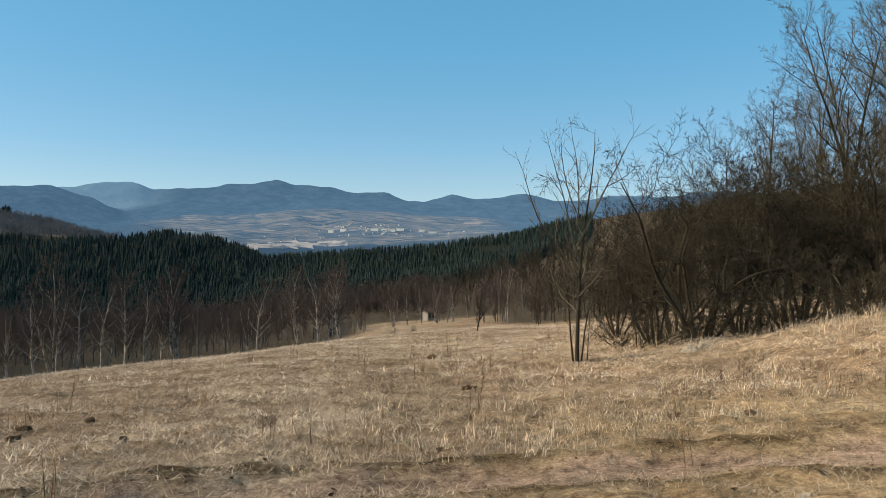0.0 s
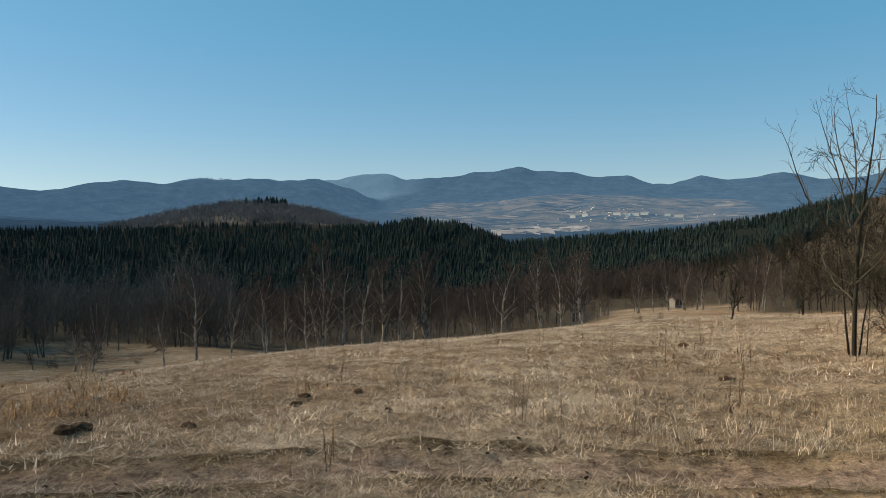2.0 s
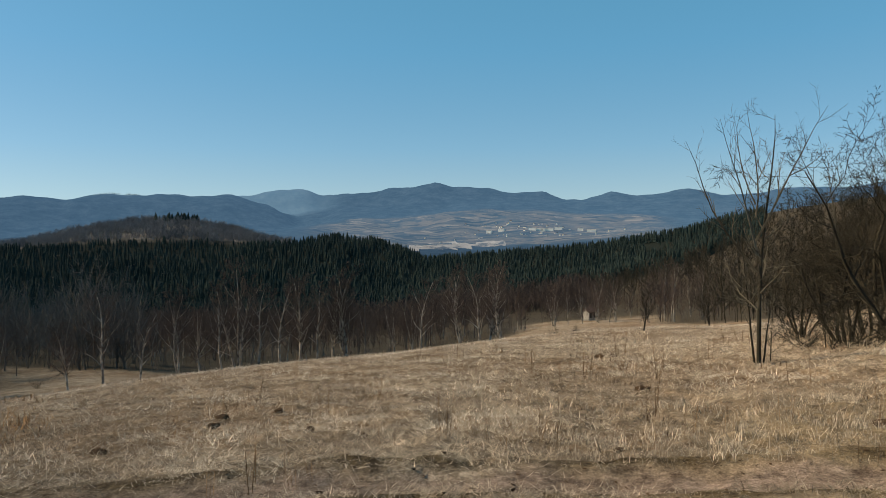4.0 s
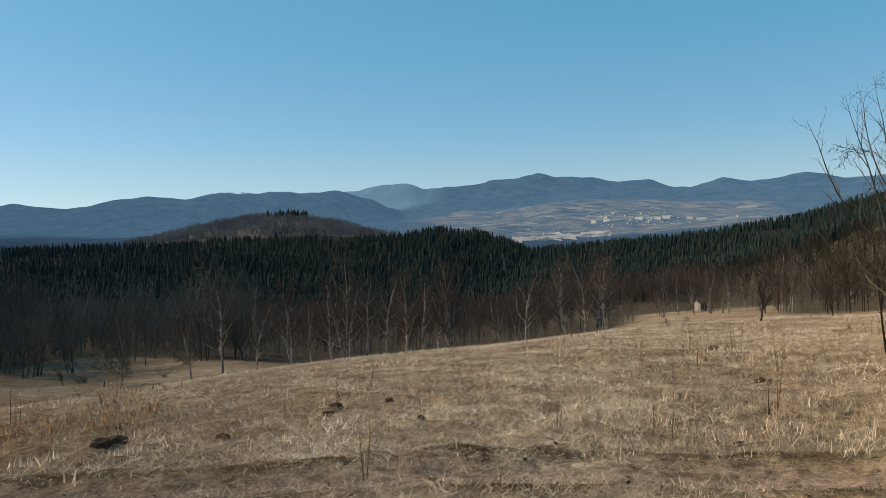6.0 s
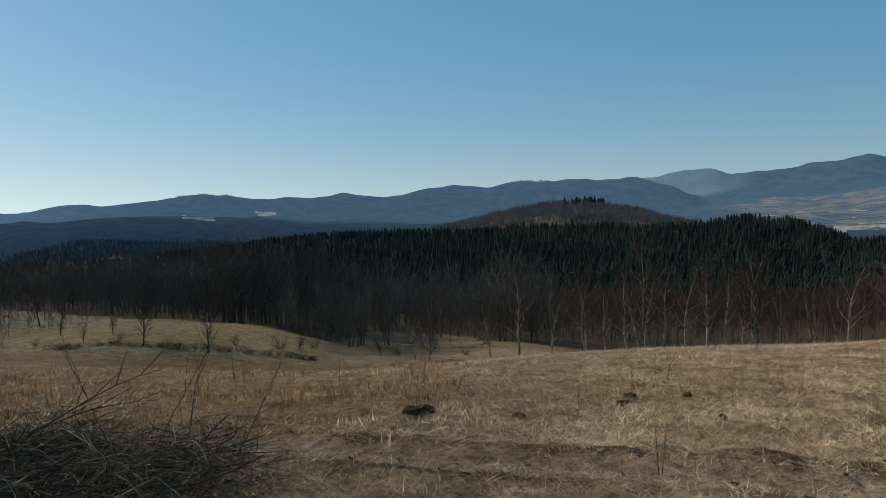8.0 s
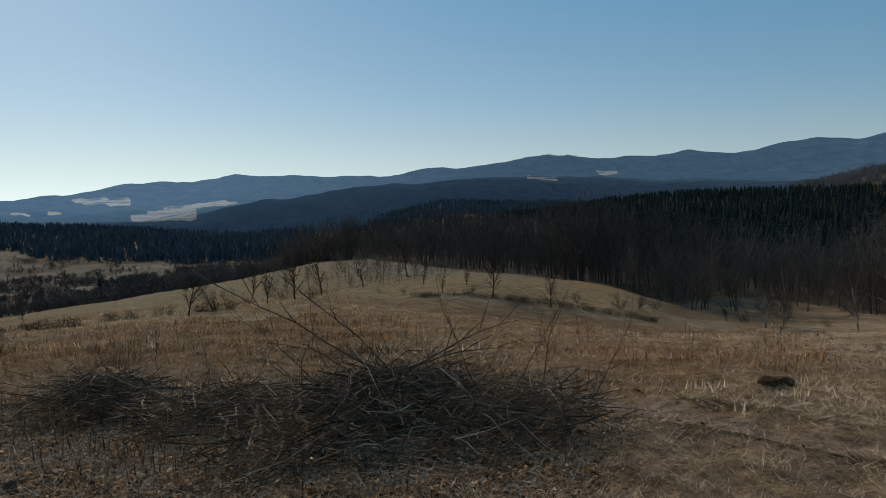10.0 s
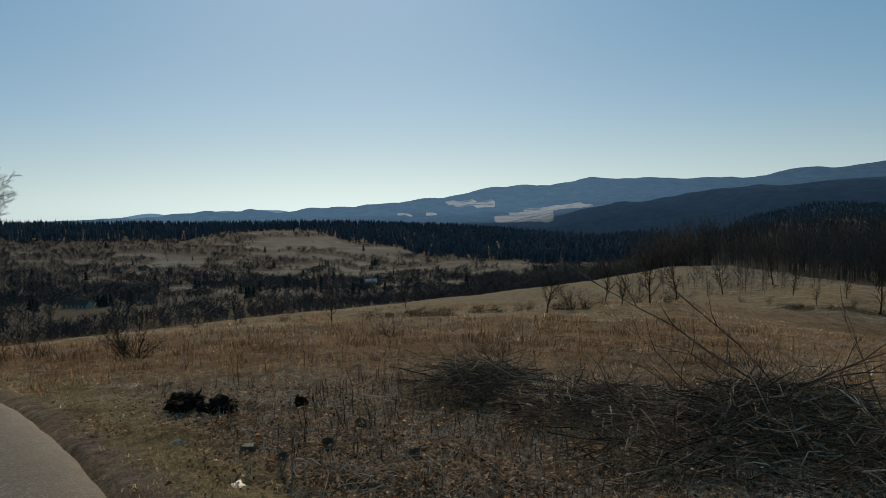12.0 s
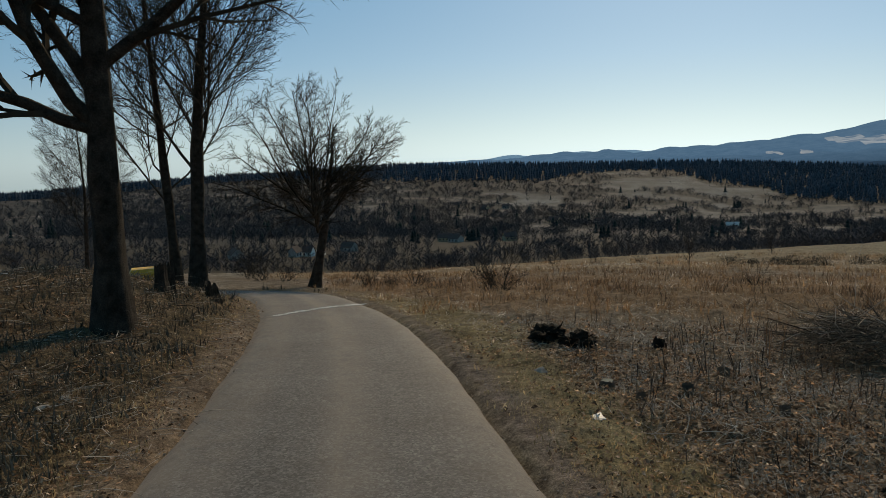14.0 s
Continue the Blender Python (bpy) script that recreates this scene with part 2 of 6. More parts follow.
RINGS.append(ring_rise(4400, [(-100, 1), (-20, 2), (-10, 2.2), (-4, 2.5), (5, 2.8), (13, 2.9), (19, 2.4), (22.5, 1.7), (24.5, 2.75), (27, 3.65), (30, 3.45), (32, 3.58), (35.5, 3.58), (38, 3.2), (43, 3.1), (46, 2.6), (48.5, 2.87), (51, 2.6), (54, 2.38), (57, 2.67), (60, 2.7), (63, 2.25), (68, 1.88), (72, 1.65), (77.5, 1.88), (81.5, 1.88), (85.4, 1.45), (89.5, 1.16), (93.5, 0.66), (97.5, 0.3), (101, 0.0), (104, -0.04), (106.4, 0.18), (107, -0.12), (110, 0.0), (113, -0.2), (150, -1.5), (190, -1)]))
RINGS.append(ring_rise(4580, [(-100, 1), (-20, 2.6), (-10, 2.6), (-4, 2.9), (5, 3.1), (13, 3.4), (19, 2.9), (23, 2.2), (27, 2.2), (36, 2.4), (50, 1.9), (80, 1.3), (100, -0.3), (108, -0.3), (115, -0.4), (150, -1.5), (190, -1)]))
RINGS.append(ring_rise(4800, [(-100, 1), (-20, 3.7), (-13.5, 3.5), (-8.4, 3.15), (-7, 3.65), (-6, 3.77), (-4, 3.36), (-2.5, 3.25), (-0.6, 3.4), (1.4, 2.9), (2.6, 3.0), (4.3, 3.57), (7, 3.72), (9.7, 4.17), (11, 3.97), (12.3, 4.42), (14, 4.08), (15.8, 4.1), (16.5, 3.9), (18.1, 3.72), (20.7, 3.52), (21.8, 4.05), (22.7, 4.12), (24.7, 3.95), (26.5, 3.55), (30, 2.8), (50, 2), (80, 1.2), (100, -0.3), (109, 0.12), (115, -0.3), (150, -1.5), (190, -1)]))
RING_LOG = np.log([q[0] for q in RINGS])


def land(bearing, r):
    """Height of the ground, for arrays of bearings (degrees) and distances: monotone cubic between the rings."""
    bearing, r = np.broadcast_arrays(np.asarray(bearing, float), np.asarray(r, float))
    shape = r.shape
    b = (bearing.ravel() + 130) % 360 - 130
    u = np.log(np.clip(r.ravel(), 1.0, 4850))
    h = np.array([np.interp(b, q[1], q[2], period=360) / q[0] for q in RINGS])
    step = np.diff(RING_LOG)[:, None]
    d = np.diff(h, axis=0) / step
    m = np.zeros_like(h)
    up = (d[:-1] * d[1:]) > 0
    w1, w2 = 2 * step[1:] + step[:-1], step[1:] + 2 * step[:-1]
    with np.errstate(divide="ignore", invalid="ignore"):
        m[1:-1] = np.where(up, (w1 + w2) / (w1 / np.where(up, d[:-1], 1) + w2 / np.where(up, d[1:], 1)), 0)
    k = np.clip(np.searchsorted(RING_LOG, u, side="right") - 1, 0, len(RINGS) - 2)
    col = np.arange(len(u))
    s = step[k, 0]
    f = (u - RING_LOG[k]) / s
    h0, h1, m0, m1 = h[k, col], h[k + 1, col], m[k, col], m[k + 1, col]
    v = (2 * f**3 - 3 * f**2 + 1) * h0 + (f**3 - 2 * f**2 + f) * s * m0 + (3 * f**2 - 2 * f**3) * h1 + (f**3 - f**2) * s * m1
    x, y = spot(b, r.ravel())
    far = np.clip((r.ravel() - 1700) / 900, 0, 1)
    fold = 0.0
    for k, (w, a) in enumerate(((260, 1.0), (190, -0.8), (120, 0.6), (85, 0.5), (55, 0.35), (38, 0.25))):
        c, s2 = math.cos(k * 1.9 + 0.4), math.sin(k * 1.9 + 0.4)
        fold = fold + a * np.sin((x * c + y * s2) / w * 2 + 1.6 * np.sin((x * s2 - y * c) / w * 1.3 + k))
    return (v * r.ravel() + 6.0 * far * fold).reshape(shape)


def spot(bearing, r):
    """Plan coordinates of a bearing and distance."""
    a = np.radians(bearing)
    return -np.sin(a) * r, np.cos(a) * r


def polar(x, y):
    return np.degrees(np.arctan2(-np.asarray(x, float), np.asarray(y, float))), np.hypot(x, y)


def land_xy(x, y):
    b, r = polar(x, y)
    return land(b, r)


def feet(bearing, r):
    """The point of the ground at a bearing and distance."""
    x, y = spot(bearing, r)
    return Vector((float(x), float(y), float(land(bearing, r))))


def patch(b, r):
    """Patchwork of the opposite valley side: the patch's lot (0 to 1) and the nearness of its edge (0 to 0.5)."""
    b, r = np.asarray(b, float), np.asarray(r, float)
    v = np.log(r / 560) / 0.10 + 0.35 * np.sin(b * 0.31) + 0.2 * np.sin(b * 0.83 + 1)
    u = b / 7.0 + 0.5 * np.floor(v) + 0.18 * np.sin(v * 2.3)
    lot = np.modf(np.abs(np.sin(np.floor(u) * 12.9898 + np.floor(v) * 78.233) * 43758.5453))[0]
    fu, fv = u - np.floor(u), v - np.floor(v)
    return lot, np.minimum(np.minimum(fu, 1 - fu), np.minimum(fv, 1 - fv))
# ---- meshes from lists ----
def mesh_of(name, verts, faces, material, smooth=False):
    me = bpy.data.meshes.new(name)
    me.from_pydata(verts, [], faces)
    for m in material if isinstance(material, (list, tuple)) else [material]:
        me.materials.append(m)
    if smooth:
        me.shade_smooth()
    me.update()
    return me


def mesh_np(name, verts, tris, material):
    """A triangle mesh from arrays, for what is too many to loop over."""
    me = bpy.data.meshes.new(name)
    n, k = len(verts), len(tris)
    me.vertices.add(n)
    me.vertices.foreach_set("co", np.asarray(verts, np.float32).ravel())
    me.loops.add(3 * k)
    me.loops.foreach_set("vertex_index", np.asarray(tris, np.int32).ravel())
    me.polygons.add(k)
    me.polygons.foreach_set("loop_start", np.arange(0, 3 * k, 3, dtype=np.int32))
    me.materials.append(material)
    me.update(calc_edges=True)
    me.validate()
    return me


def child(name, mesh, parent, label=""):
    ob = new(name, mesh)
    ob.parent = parent
    if label:
        ob["label"] = label
    return ob


def smooth(x, lo, hi):
    t = np.clip((x - lo) / (hi - lo), 0, 1)
    return t * t * (3 - 2 * t)


# ---- way of the road and of the dirt track, in plan ----
ROAD_W = 2.5
ROAD = [(40, 6), (22, 5.4), (12, 4.6), (5, 3.0), (0.2, 0.0), (-3.85, -3.05), (-5.25, -4.05), (-8.2, -6.25), (-11.4, -8.85), (-13.8, -11.1), (-15.9, -13.3), (-16.9, -15.0), (-16.6, -16.9), (-14.8, -19.4), (-12, -23.5), (-9, -31), (-7, -45), (-7, -60)]
TRACK = [(14, 4.9), (9, 6.2), (4.2, 7.15), (0.1, 7.45), (-2.2, 7.1), (-4.3, 6.35), (-6.6, 5.75), (-9.0, 5.5), (-12, 4.9), (-16, 3.4), (-22, 1.6), (-30, 1.5), (-40, 3)]


def spline(points, step):
    """Evenly stepped Catmull-Rom curve through plan points, and its unit normals."""
    p = np.array(points, float)
    p = np.vstack([2 * p[0] - p[1], p, 2 * p[-1] - p[-2]])
    out = []
    for i in range(1, len(p) - 2):
        n = max(2, int(np.linalg.norm(p[i + 1] - p[i]) / step))
        for t in np.linspace(0, 1, n, endpoint=False):
            out.append(0.5 * (2 * p[i] + (p[i + 1] - p[i - 1]) * t + (2 * p[i - 1] - 5 * p[i] + 4 * p[i + 1] - p[i + 2]) * t**2 + (3 * p[i] - p[i - 1] - 3 * p[i + 1] + p[i + 2]) * t**3))
    c = np.array(out)
    d = np.gradient(c, axis=0)
    d /= np.linalg.norm(d, axis=1)[:, None]
    return c, np.stack([-d[:, 1], d[:, 0]], 1)


ROAD_C, ROAD_N = spline(ROAD, 0.35)
TRACK_C, TRACK_N = spline(TRACK, 0.4)


def away(x, y, line):
    """Distance in plan from a stepped curve."""
    x, y = np.atleast_1d(x).astype(float), np.atleast_1d(y).astype(float)
    out = np.full(x.shape, 1e9)
    near = np.hypot(x, y) < 75
    if near.any():
        px, py = x[near], y[near]
        best = np.full(px.shape, 1e9)
        ends = np.vstack([line[::2], line[-1:]])
        for (ax, ay), (bx, by) in zip(ends[:-1], ends[1:]):
            dx, dy = bx - ax, by - ay
            f = np.clip(((px - ax) * dx + (py - ay) * dy) / (dx * dx + dy * dy + 1e-9), 0, 1)
            best = np.minimum(best, (px - ax - f * dx) ** 2 + (py - ay - f * dy) ** 2)
        out[near] = np.sqrt(best)
    return out


def bank(x, y):
    """The low bank on the inner side of the road's bend, and the grassy swell before the thicket."""
    bx, by = np.asarray(x) + 10.2, np.asarray(y) + 13.6
    along, across = bx * -0.62 + by * -0.78, bx * 0.78 - by * 0.62
    swell = 0.75 * np.exp(-((np.asarray(x) - 9.8) / 3.2) ** 2 - ((np.asarray(y) - 15.0) / 3.4) ** 2)
    return 0.85 * np.exp(-(along / 7.0) ** 2 - ((across - 0.8) / 2.9) ** 2) + swell


def lattice(x, y, size, seed):
    """Smooth random heights, 0 to 1, on a grid of that size."""
    u, w = x / size + seed * 17.3, y / size - seed * 9.1
    i, j = np.floor(u), np.floor(w)
    lot = lambda a, b: np.modf(np.abs(np.sin(a * 12.9898 + b * 78.233 + seed) * 43758.5453))[0]
    f, g = u - i, w - j
    f, g = f * f * (3 - 2 * f), g * g * (3 - 2 * g)
    return (lot(i, j) * (1 - f) + lot(i + 1, j) * f) * (1 - g) + (lot(i, j + 1) * (1 - f) + lot(i + 1, j + 1) * f) * g


def hedge(b, r):
    """How far long bands of trees close the fields of the opposite valley side: above 0 inside a band."""
    b, v = np.asarray(b, float), np.log(np.asarray(r, float)) * 60
    v = v + 1.6 * np.sin(b * 0.35)
    band_n = 0.68 * lattice(b, v, 3.2, 11) + 0.32 * lattice(b, v, 1.1, 12)
    return band_n - np.interp(b, (88, 98, 106, 112, 118, 126), (0.52, 0.50, 0.46, 0.39, 0.30, 0.24))


def relief(x, y):
    """Hummocks of the meadow and the cut of road and track."""
    x, y = np.atleast_1d(x).astype(float), np.atleast_1d(y).astype(float)
    r = np.hypot(x, y)
    h = 0.035 * np.sin(1.9 * x + 0.7 * np.sin(1.3 * y)) * np.sin(1.7 * y + 0.9 * np.sin(1.1 * x)) + 0.02 * np.sin(4.1 * x + 1.7 * y) * np.sin(3.3 * y - 2.2 * x)
    near = 1 - smooth(r, 20, 45)
    h = h + near * (0.22 * (lattice(x, y, 0.75, 1) - 0.5) * lattice(x, y, 2.3, 4) + 0.15 * (lattice(x, y, 0.33, 2) - 0.5) + 0.08 * (lattice(x, y, 0.16, 3) - 0.5))
    h = h * np.clip(r / 60, 0.6, 1.6) + 0.25 * np.sin(0.21 * x + 1) * np.sin(0.17 * y) * np.clip((r - 25) / 40, 0, 1)
    dr, dt = away(x, y, ROAD_C), away(x, y, TRACK_C)
    flat = np.clip((dr - ROAD_W / 2 - 0.1) / 0.8, 0, 1)
    h = h * flat - 0.07 * np.clip((ROAD_W / 2 + 0.05 - dr) / 0.12, 0, 1) + bank(x, y) * smooth(dr, 1.25, 2.4)
    rut = np.exp(-((dt / 0.5) ** 4))
    lip = np.exp(-(((dt - 0.85) / 0.18) ** 2)) * (0.6 + 0.4 * np.sin(2.7 * x) * np.sin(3.1 * y))
    return h * np.clip(0.35 + dt / 2.5, 0, 1) - 0.11 * rut + 0.065 * lip * (r < 40)


def ground(x, y):
    """Height of the finished surface."""
    x, y = np.atleast_1d(x).astype(float), np.atleast_1d(y).astype(float)
    return land_xy(x, y) + relief(x, y)


def foot(bearing, r, sink=0.0):
    x, y = spot(bearing, r)
    return Vector((float(x), float(y), float(ground(x, y)[0]) - sink))


# ---- the ground: one sheet to the horizon ----
SPLIT = 1730.0
bears = np.concatenate([np.arange(-46, 162, 0.36), np.arange(162, 314, 2.0)])
radii_near = np.exp(np.concatenate([np.arange(math.log(0.4), math.log(1.2), 0.06), np.arange(math.log(1.2), math.log(5), 0.03), np.arange(math.log(5), math.log(24), 0.0095), np.arange(math.log(24), math.log(400), 0.035), np.arange(math.log(400), math.log(SPLIT), 0.02)]))
radii_near = np.append(radii_near, SPLIT)
radii_far = np.append(np.exp(np.arange(math.log(SPLIT), math.log(4860), 0.022)), 4870)


def sheet(radii, rough):
    b, r = np.meshgrid(bears, radii)
    x, y = spot(b, r)
    z = land(b, r)
    if rough:
        z = z + relief(x.ravel(), y.ravel()).reshape(z.shape)
    n = len(bears)
    v = np.stack([x.ravel(), y.ravel(), z.ravel()], 1)
    i = np.arange((len(radii) - 1) * n)
    a, nxt = i, (i // n) * n + (i + 1) % n
    tris = np.concatenate([np.stack([a, nxt, nxt + n], 1), np.stack([a, nxt + n, a + n], 1)])
    return v, tris, b.ravel(), r.ravel()


def layer(mesh, name, values):
    a = mesh.attributes.new(name, "FLOAT", "POINT")
    a.data.foreach_set("value", np.asarray(values, np.float32))


def band(b, lo, hi, soft=2.0):
    return smooth(b, lo - soft, lo + soft) * (1 - smooth(b, hi - soft, hi + soft))


FOREST_EDGE = ((-14, -4, 4, 10, 21, 32, 46, 52, 57, 64, 72, 77), (640, 520, 430, 400, 400, 400, 420, 480, 700, 760, 800, 950))
NEAR_EDGE = ((26, 33, 38, 42, 46, 49, 52, 55, 58, 62, 66, 70, 80, 84), (128, 122, 132, 160, 160, 132, 122, 135, 150, 170, 195, 225, 290, 310))
SPRUCE_EDGE = ((76, 80, 87, 94, 96, 99.7, 102, 105, 108, 111, 115, 121, 128, 135, 145, 162), (820, 850, 1090, 1180, 1320, 1420, 1660, 1650, 1560, 1390, 1430, 1430, 1560, 1690, 1500, 1400))


def scrubby(b):
    """Share of the patches that stay open field, by bearing."""
    return np.interp(b, (88, 104, 110, 116, 122), (0.62, 0.46, 0.32, 0.16, 0.05))


def wood_floor(b, r):
    """Where woods stand: dark litter, with the trees' shade put into its colour."""
    w = smooth(r, 120, 135) * band(b, -50, 30) * (1 - band(b, -4, 6, 1.5) * (1 - smooth(r, 205, 230))) + smooth(r - np.interp(b, *NEAR_EDGE), -4, 10) * band(b, 26, 82)
    w = w + smooth(r, 290, 320) * band(b, 78, 170)
    return np.clip(w, 0, 1)


v, tris, vb, vr = sheet(radii_near, True)
v = np.vstack([v, [[0, 0, float(ground(0, 0)[0])]]])
tris = np.vstack([tris, [[len(v) - 1, (k + 1) % len(bears), k] for k in range(len(bears))]])
tris[-len(bears):] = tris[-len(bears):][:, [0, 2, 1]]
vb, vr = np.append(vb, 0), np.append(vr, 0)

m_ground, tree, p = mat("ground_cover", 0.95, 0.1)
n_big, n_mid, n_fine = noise_of(tree, 0.09, 5), noise_of(tree, 0.8, 6, 0.7), noise_of(tree, 14, 6, 0.75)
straw = ramp(tree, n_mid, (0.25, (0.105, 0.082, 0.062)), (0.5, (0.245, 0.200, 0.156)), (0.75, (0.43, 0.370, 0.300)))
straw = mix(tree, ramp(tree, n_big, (0.42, (0, 0, 0)), (0.62, (1, 1, 1))), straw, ramp(tree, n_mid, (0.3, (0.115, 0.078, 0.053)), (0.7, (0.24, 0.178, 0.128))))
straw = mix(tree, 1.0, straw, ramp(tree, n_fine, (0.25, (0.45, 0.42, 0.40)), (0.6, (1.15, 1.12, 1.08))), "MULTIPLY")
grit_n = noise_of(tree, 46, 6, 0.8)
mottle = ramp(tree, noise_of(tree, 0.33, 6, 0.7), (0.32, (0.8, 0.78, 0.76)), (0.5, (0.98, 0.98, 0.98)), (0.68, (1.15, 1.15, 1.15)))
litter = ramp(tree, n_fine, (0.32, (0.022, 0.013, 0.008)), (0.5, (0.125, 0.075, 0.044)), (0.66, (0.64, 0.45, 0.30)))
russet = ramp(tree, n_mid, (0.3, (0.135, 0.080, 0.044)), (0.7, (0.33, 0.210, 0.122)))
earth = ramp(tree, n_fine, (0.25, (0.125, 0.090, 0.072)), (0.75, (0.30, 0.232, 0.192)))
# dark soil colour, also laid over the bank to hold its shade
soil_shade = ramp(tree, n_fine, (0.35, (0.030, 0.021, 0.013)), (0.65, (0.12, 0.088, 0.047)))
pasture = ramp(tree, n_mid, (0.3, (0.17, 0.108, 0.058)), (0.5, (0.27, 0.183, 0.106)), (0.7, (0.36, 0.262, 0.162)))
moss = ramp(tree, n_mid, (0.3, (0.16, 0.118, 0.058)), (0.7, (0.34, 0.262, 0.145)))
# wood litter, kept dark to stand for the shade under the trees
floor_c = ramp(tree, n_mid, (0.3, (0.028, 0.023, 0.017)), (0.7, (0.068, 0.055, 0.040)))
# fields across the valley, greyed to stand for distance haze
field_c = mix(tree, attribute(tree, "scrub"), ramp(tree, noise_of(tree, 0.02, 5), (0.3, (0.110, 0.090, 0.078)), (0.5, (0.175, 0.144, 0.123)), (0.7, (0.25, 0.212, 0.186))), ramp(tree, noise_of(tree, 0.06, 4), (0.35, (0.032, 0.032, 0.033)), (0.65, (0.066, 0.060, 0.054))))
colour = straw
for name, c in (("pasture", pasture), ("russet", russet), ("moss", moss), ("litter", litter), ("earth", earth), ("soil_shade", soil_shade), ("litter_shade", floor_c), ("spruce_shade", (0.007, 0.011, 0.009)), ("field", field_c)):
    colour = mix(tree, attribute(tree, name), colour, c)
clump_n = noise_of(tree, 4.6, 8, 0.78)
colour = mix(tree, 1.0, colour, mottle, "MULTIPLY")
colour = mix(tree, 1.0, colour, ramp(tree, clump_n, (0.36, (0.46, 0.43, 0.41)), (0.5, (1.10, 1.10, 1.09)), (0.62, (1.65, 1.65, 1.65))), "MULTIPLY")
colour = mix(tree, 1.0, colour, ramp(tree, grit_n, (0.32, (0.45, 0.44, 0.43)), (0.5, (0.95, 0.95, 0.95)), (0.68, (1.5, 1.5, 1.5))), "MULTIPLY")
tree.links.new(colour, p.inputs["Base Color"])
bump(tree, p, mix(tree, 0.6, n_fine, clump_n), 1.0, 0.10)

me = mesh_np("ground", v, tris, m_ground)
me.shade_smooth()
x, y = v[:, 0], v[:, 1]
road_d, track_d = away(x, y, ROAD_C), away(x, y, TRACK_C)
wob = 0.25 * np.sin(2.3 * x) * np.sin(1.9 * y) + 0.15 * np.sin(5.1 * x + 2 * y)
lot, rim = patch(vb, np.maximum(vr, 1))
layer(me, "scrub", np.maximum(np.maximum(smooth(hedge(vb, np.maximum(vr, 1)), -0.03, 0.02), 0.2 * (lot > scrubby(vb))), smooth(vr, 1, 2) * smooth(640 - vr, -40, 40) * 0.8))
layer(me, "russet", 0.3 * band(vb, 14, 46, 6) * smooth(vr, 8, 12) * (1 - smooth(vr, 80, 100)) + smooth(vr, 8, 12) * (1 - smooth(vr, 60, 75)) * band(vb, 46, 76, 6) * 0.8 + smooth(vr, 13, 17) * (1 - smooth(vr, 30, 36)) * band(vb, 76, 126, 6) * 0.9 + smooth(vr, 34, 44) * (1 - smooth(vr, 80, 88)) * band(vb, 38, 76, 5) * 0.95)
layer(me, "pasture", smooth(vr, 36, 42) * (1 - smooth(vr, 240, 280)) * band(vb, 74, 132, 3) + smooth(vr, 86, 92) * (1 - smooth(vr, 125, 150)) * band(vb, 52, 74, 3))
layer(me, "moss", smooth(-vb, 2, 12) * (1 - smooth(vr, 10, 14)) * 0.3 + np.clip(1.3 - np.abs(road_d - 2.0 + wob) / 0.8, 0, 1) * smooth(-y, -1, 1) * (1 - 0.8 * band(vb, 126, 200, 4)))
layer(me, "litter", smooth(11.5 - vr + 2 * wob, 0, 2.5) * band(vb, 58, 128, 5) * smooth(road_d, 2.0, 2.7) + smooth(band(vb, 128, 190, 4) * smooth(road_d, 1.3, 1.75) * (1 - smooth(vr, 22, 30)), 0, 1) * 0.6)
layer(me, "earth", np.clip(1.1 * np.exp(-(((track_d + 0.5 * wob) / 0.5) ** 4)) * (1 - 0.1 * smooth(-x, 3, 8)) + np.exp(-(((road_d - 1.42) / 0.20) ** 2)) * np.where(vb < 128, 0.95, 0.4), 0, 1) * (vr < 70) * (1 - 0.35 * smooth(-x, 9, 12)))
# dark soil on the track's lip; on the bank it also paints the shade
layer(me, "soil_shade", np.exp(-(((track_d - 0.80 + 0.35 * wob) / 0.15) ** 2)) * (vr < 40) * np.clip(0.75 + 0.5 * np.sin(2.3 * x + 1.1 * np.sin(1.7 * y)), 0.2, 1) + band(vb, 129, 190, 3) * smooth(road_d, 1.4, 1.9) * (1 - smooth(vr, 22, 30)) * (0.55 + 0.45 * lattice(x, y, 0.5, 6)))
# wood floors; the hollow's tree shade at 0.6; the mound's front darker at 0.35
layer(me, "litter_shade", np.clip(wood_floor(vb, vr) + smooth(vr - np.interp(vb, *SPRUCE_EDGE), -15, 15) * (vb > 74) * (vb < 170) + 0.6 * smooth(vr, 90, 106) * band(vb, 40, 51, 3) + 0.35 * smooth(vr, 36, 48) * (1 - smooth(vr, 80, 90)) * band(vb, 38, 66, 4), 0, 1))
# near-black colour in place of the shade between the spruces
layer(me, "spruce_shade", smooth(vr - np.interp(vb, *FOREST_EDGE), -10, 20) * (1 - smooth(vr, 1090, 1130)) * band(vb, -9, 78, 2) * 0.9)
layer(me, "field", 0.85 * smooth(vr, 1095, 1125) * band(vb, 22, 44, 2) + smooth(vr, 480, 620) * band(vb, 84, 170, 3) * (1 - smooth(vr - np.interp(vb, *SPRUCE_EDGE), -15, 15)))
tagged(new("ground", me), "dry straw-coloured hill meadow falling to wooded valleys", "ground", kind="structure")

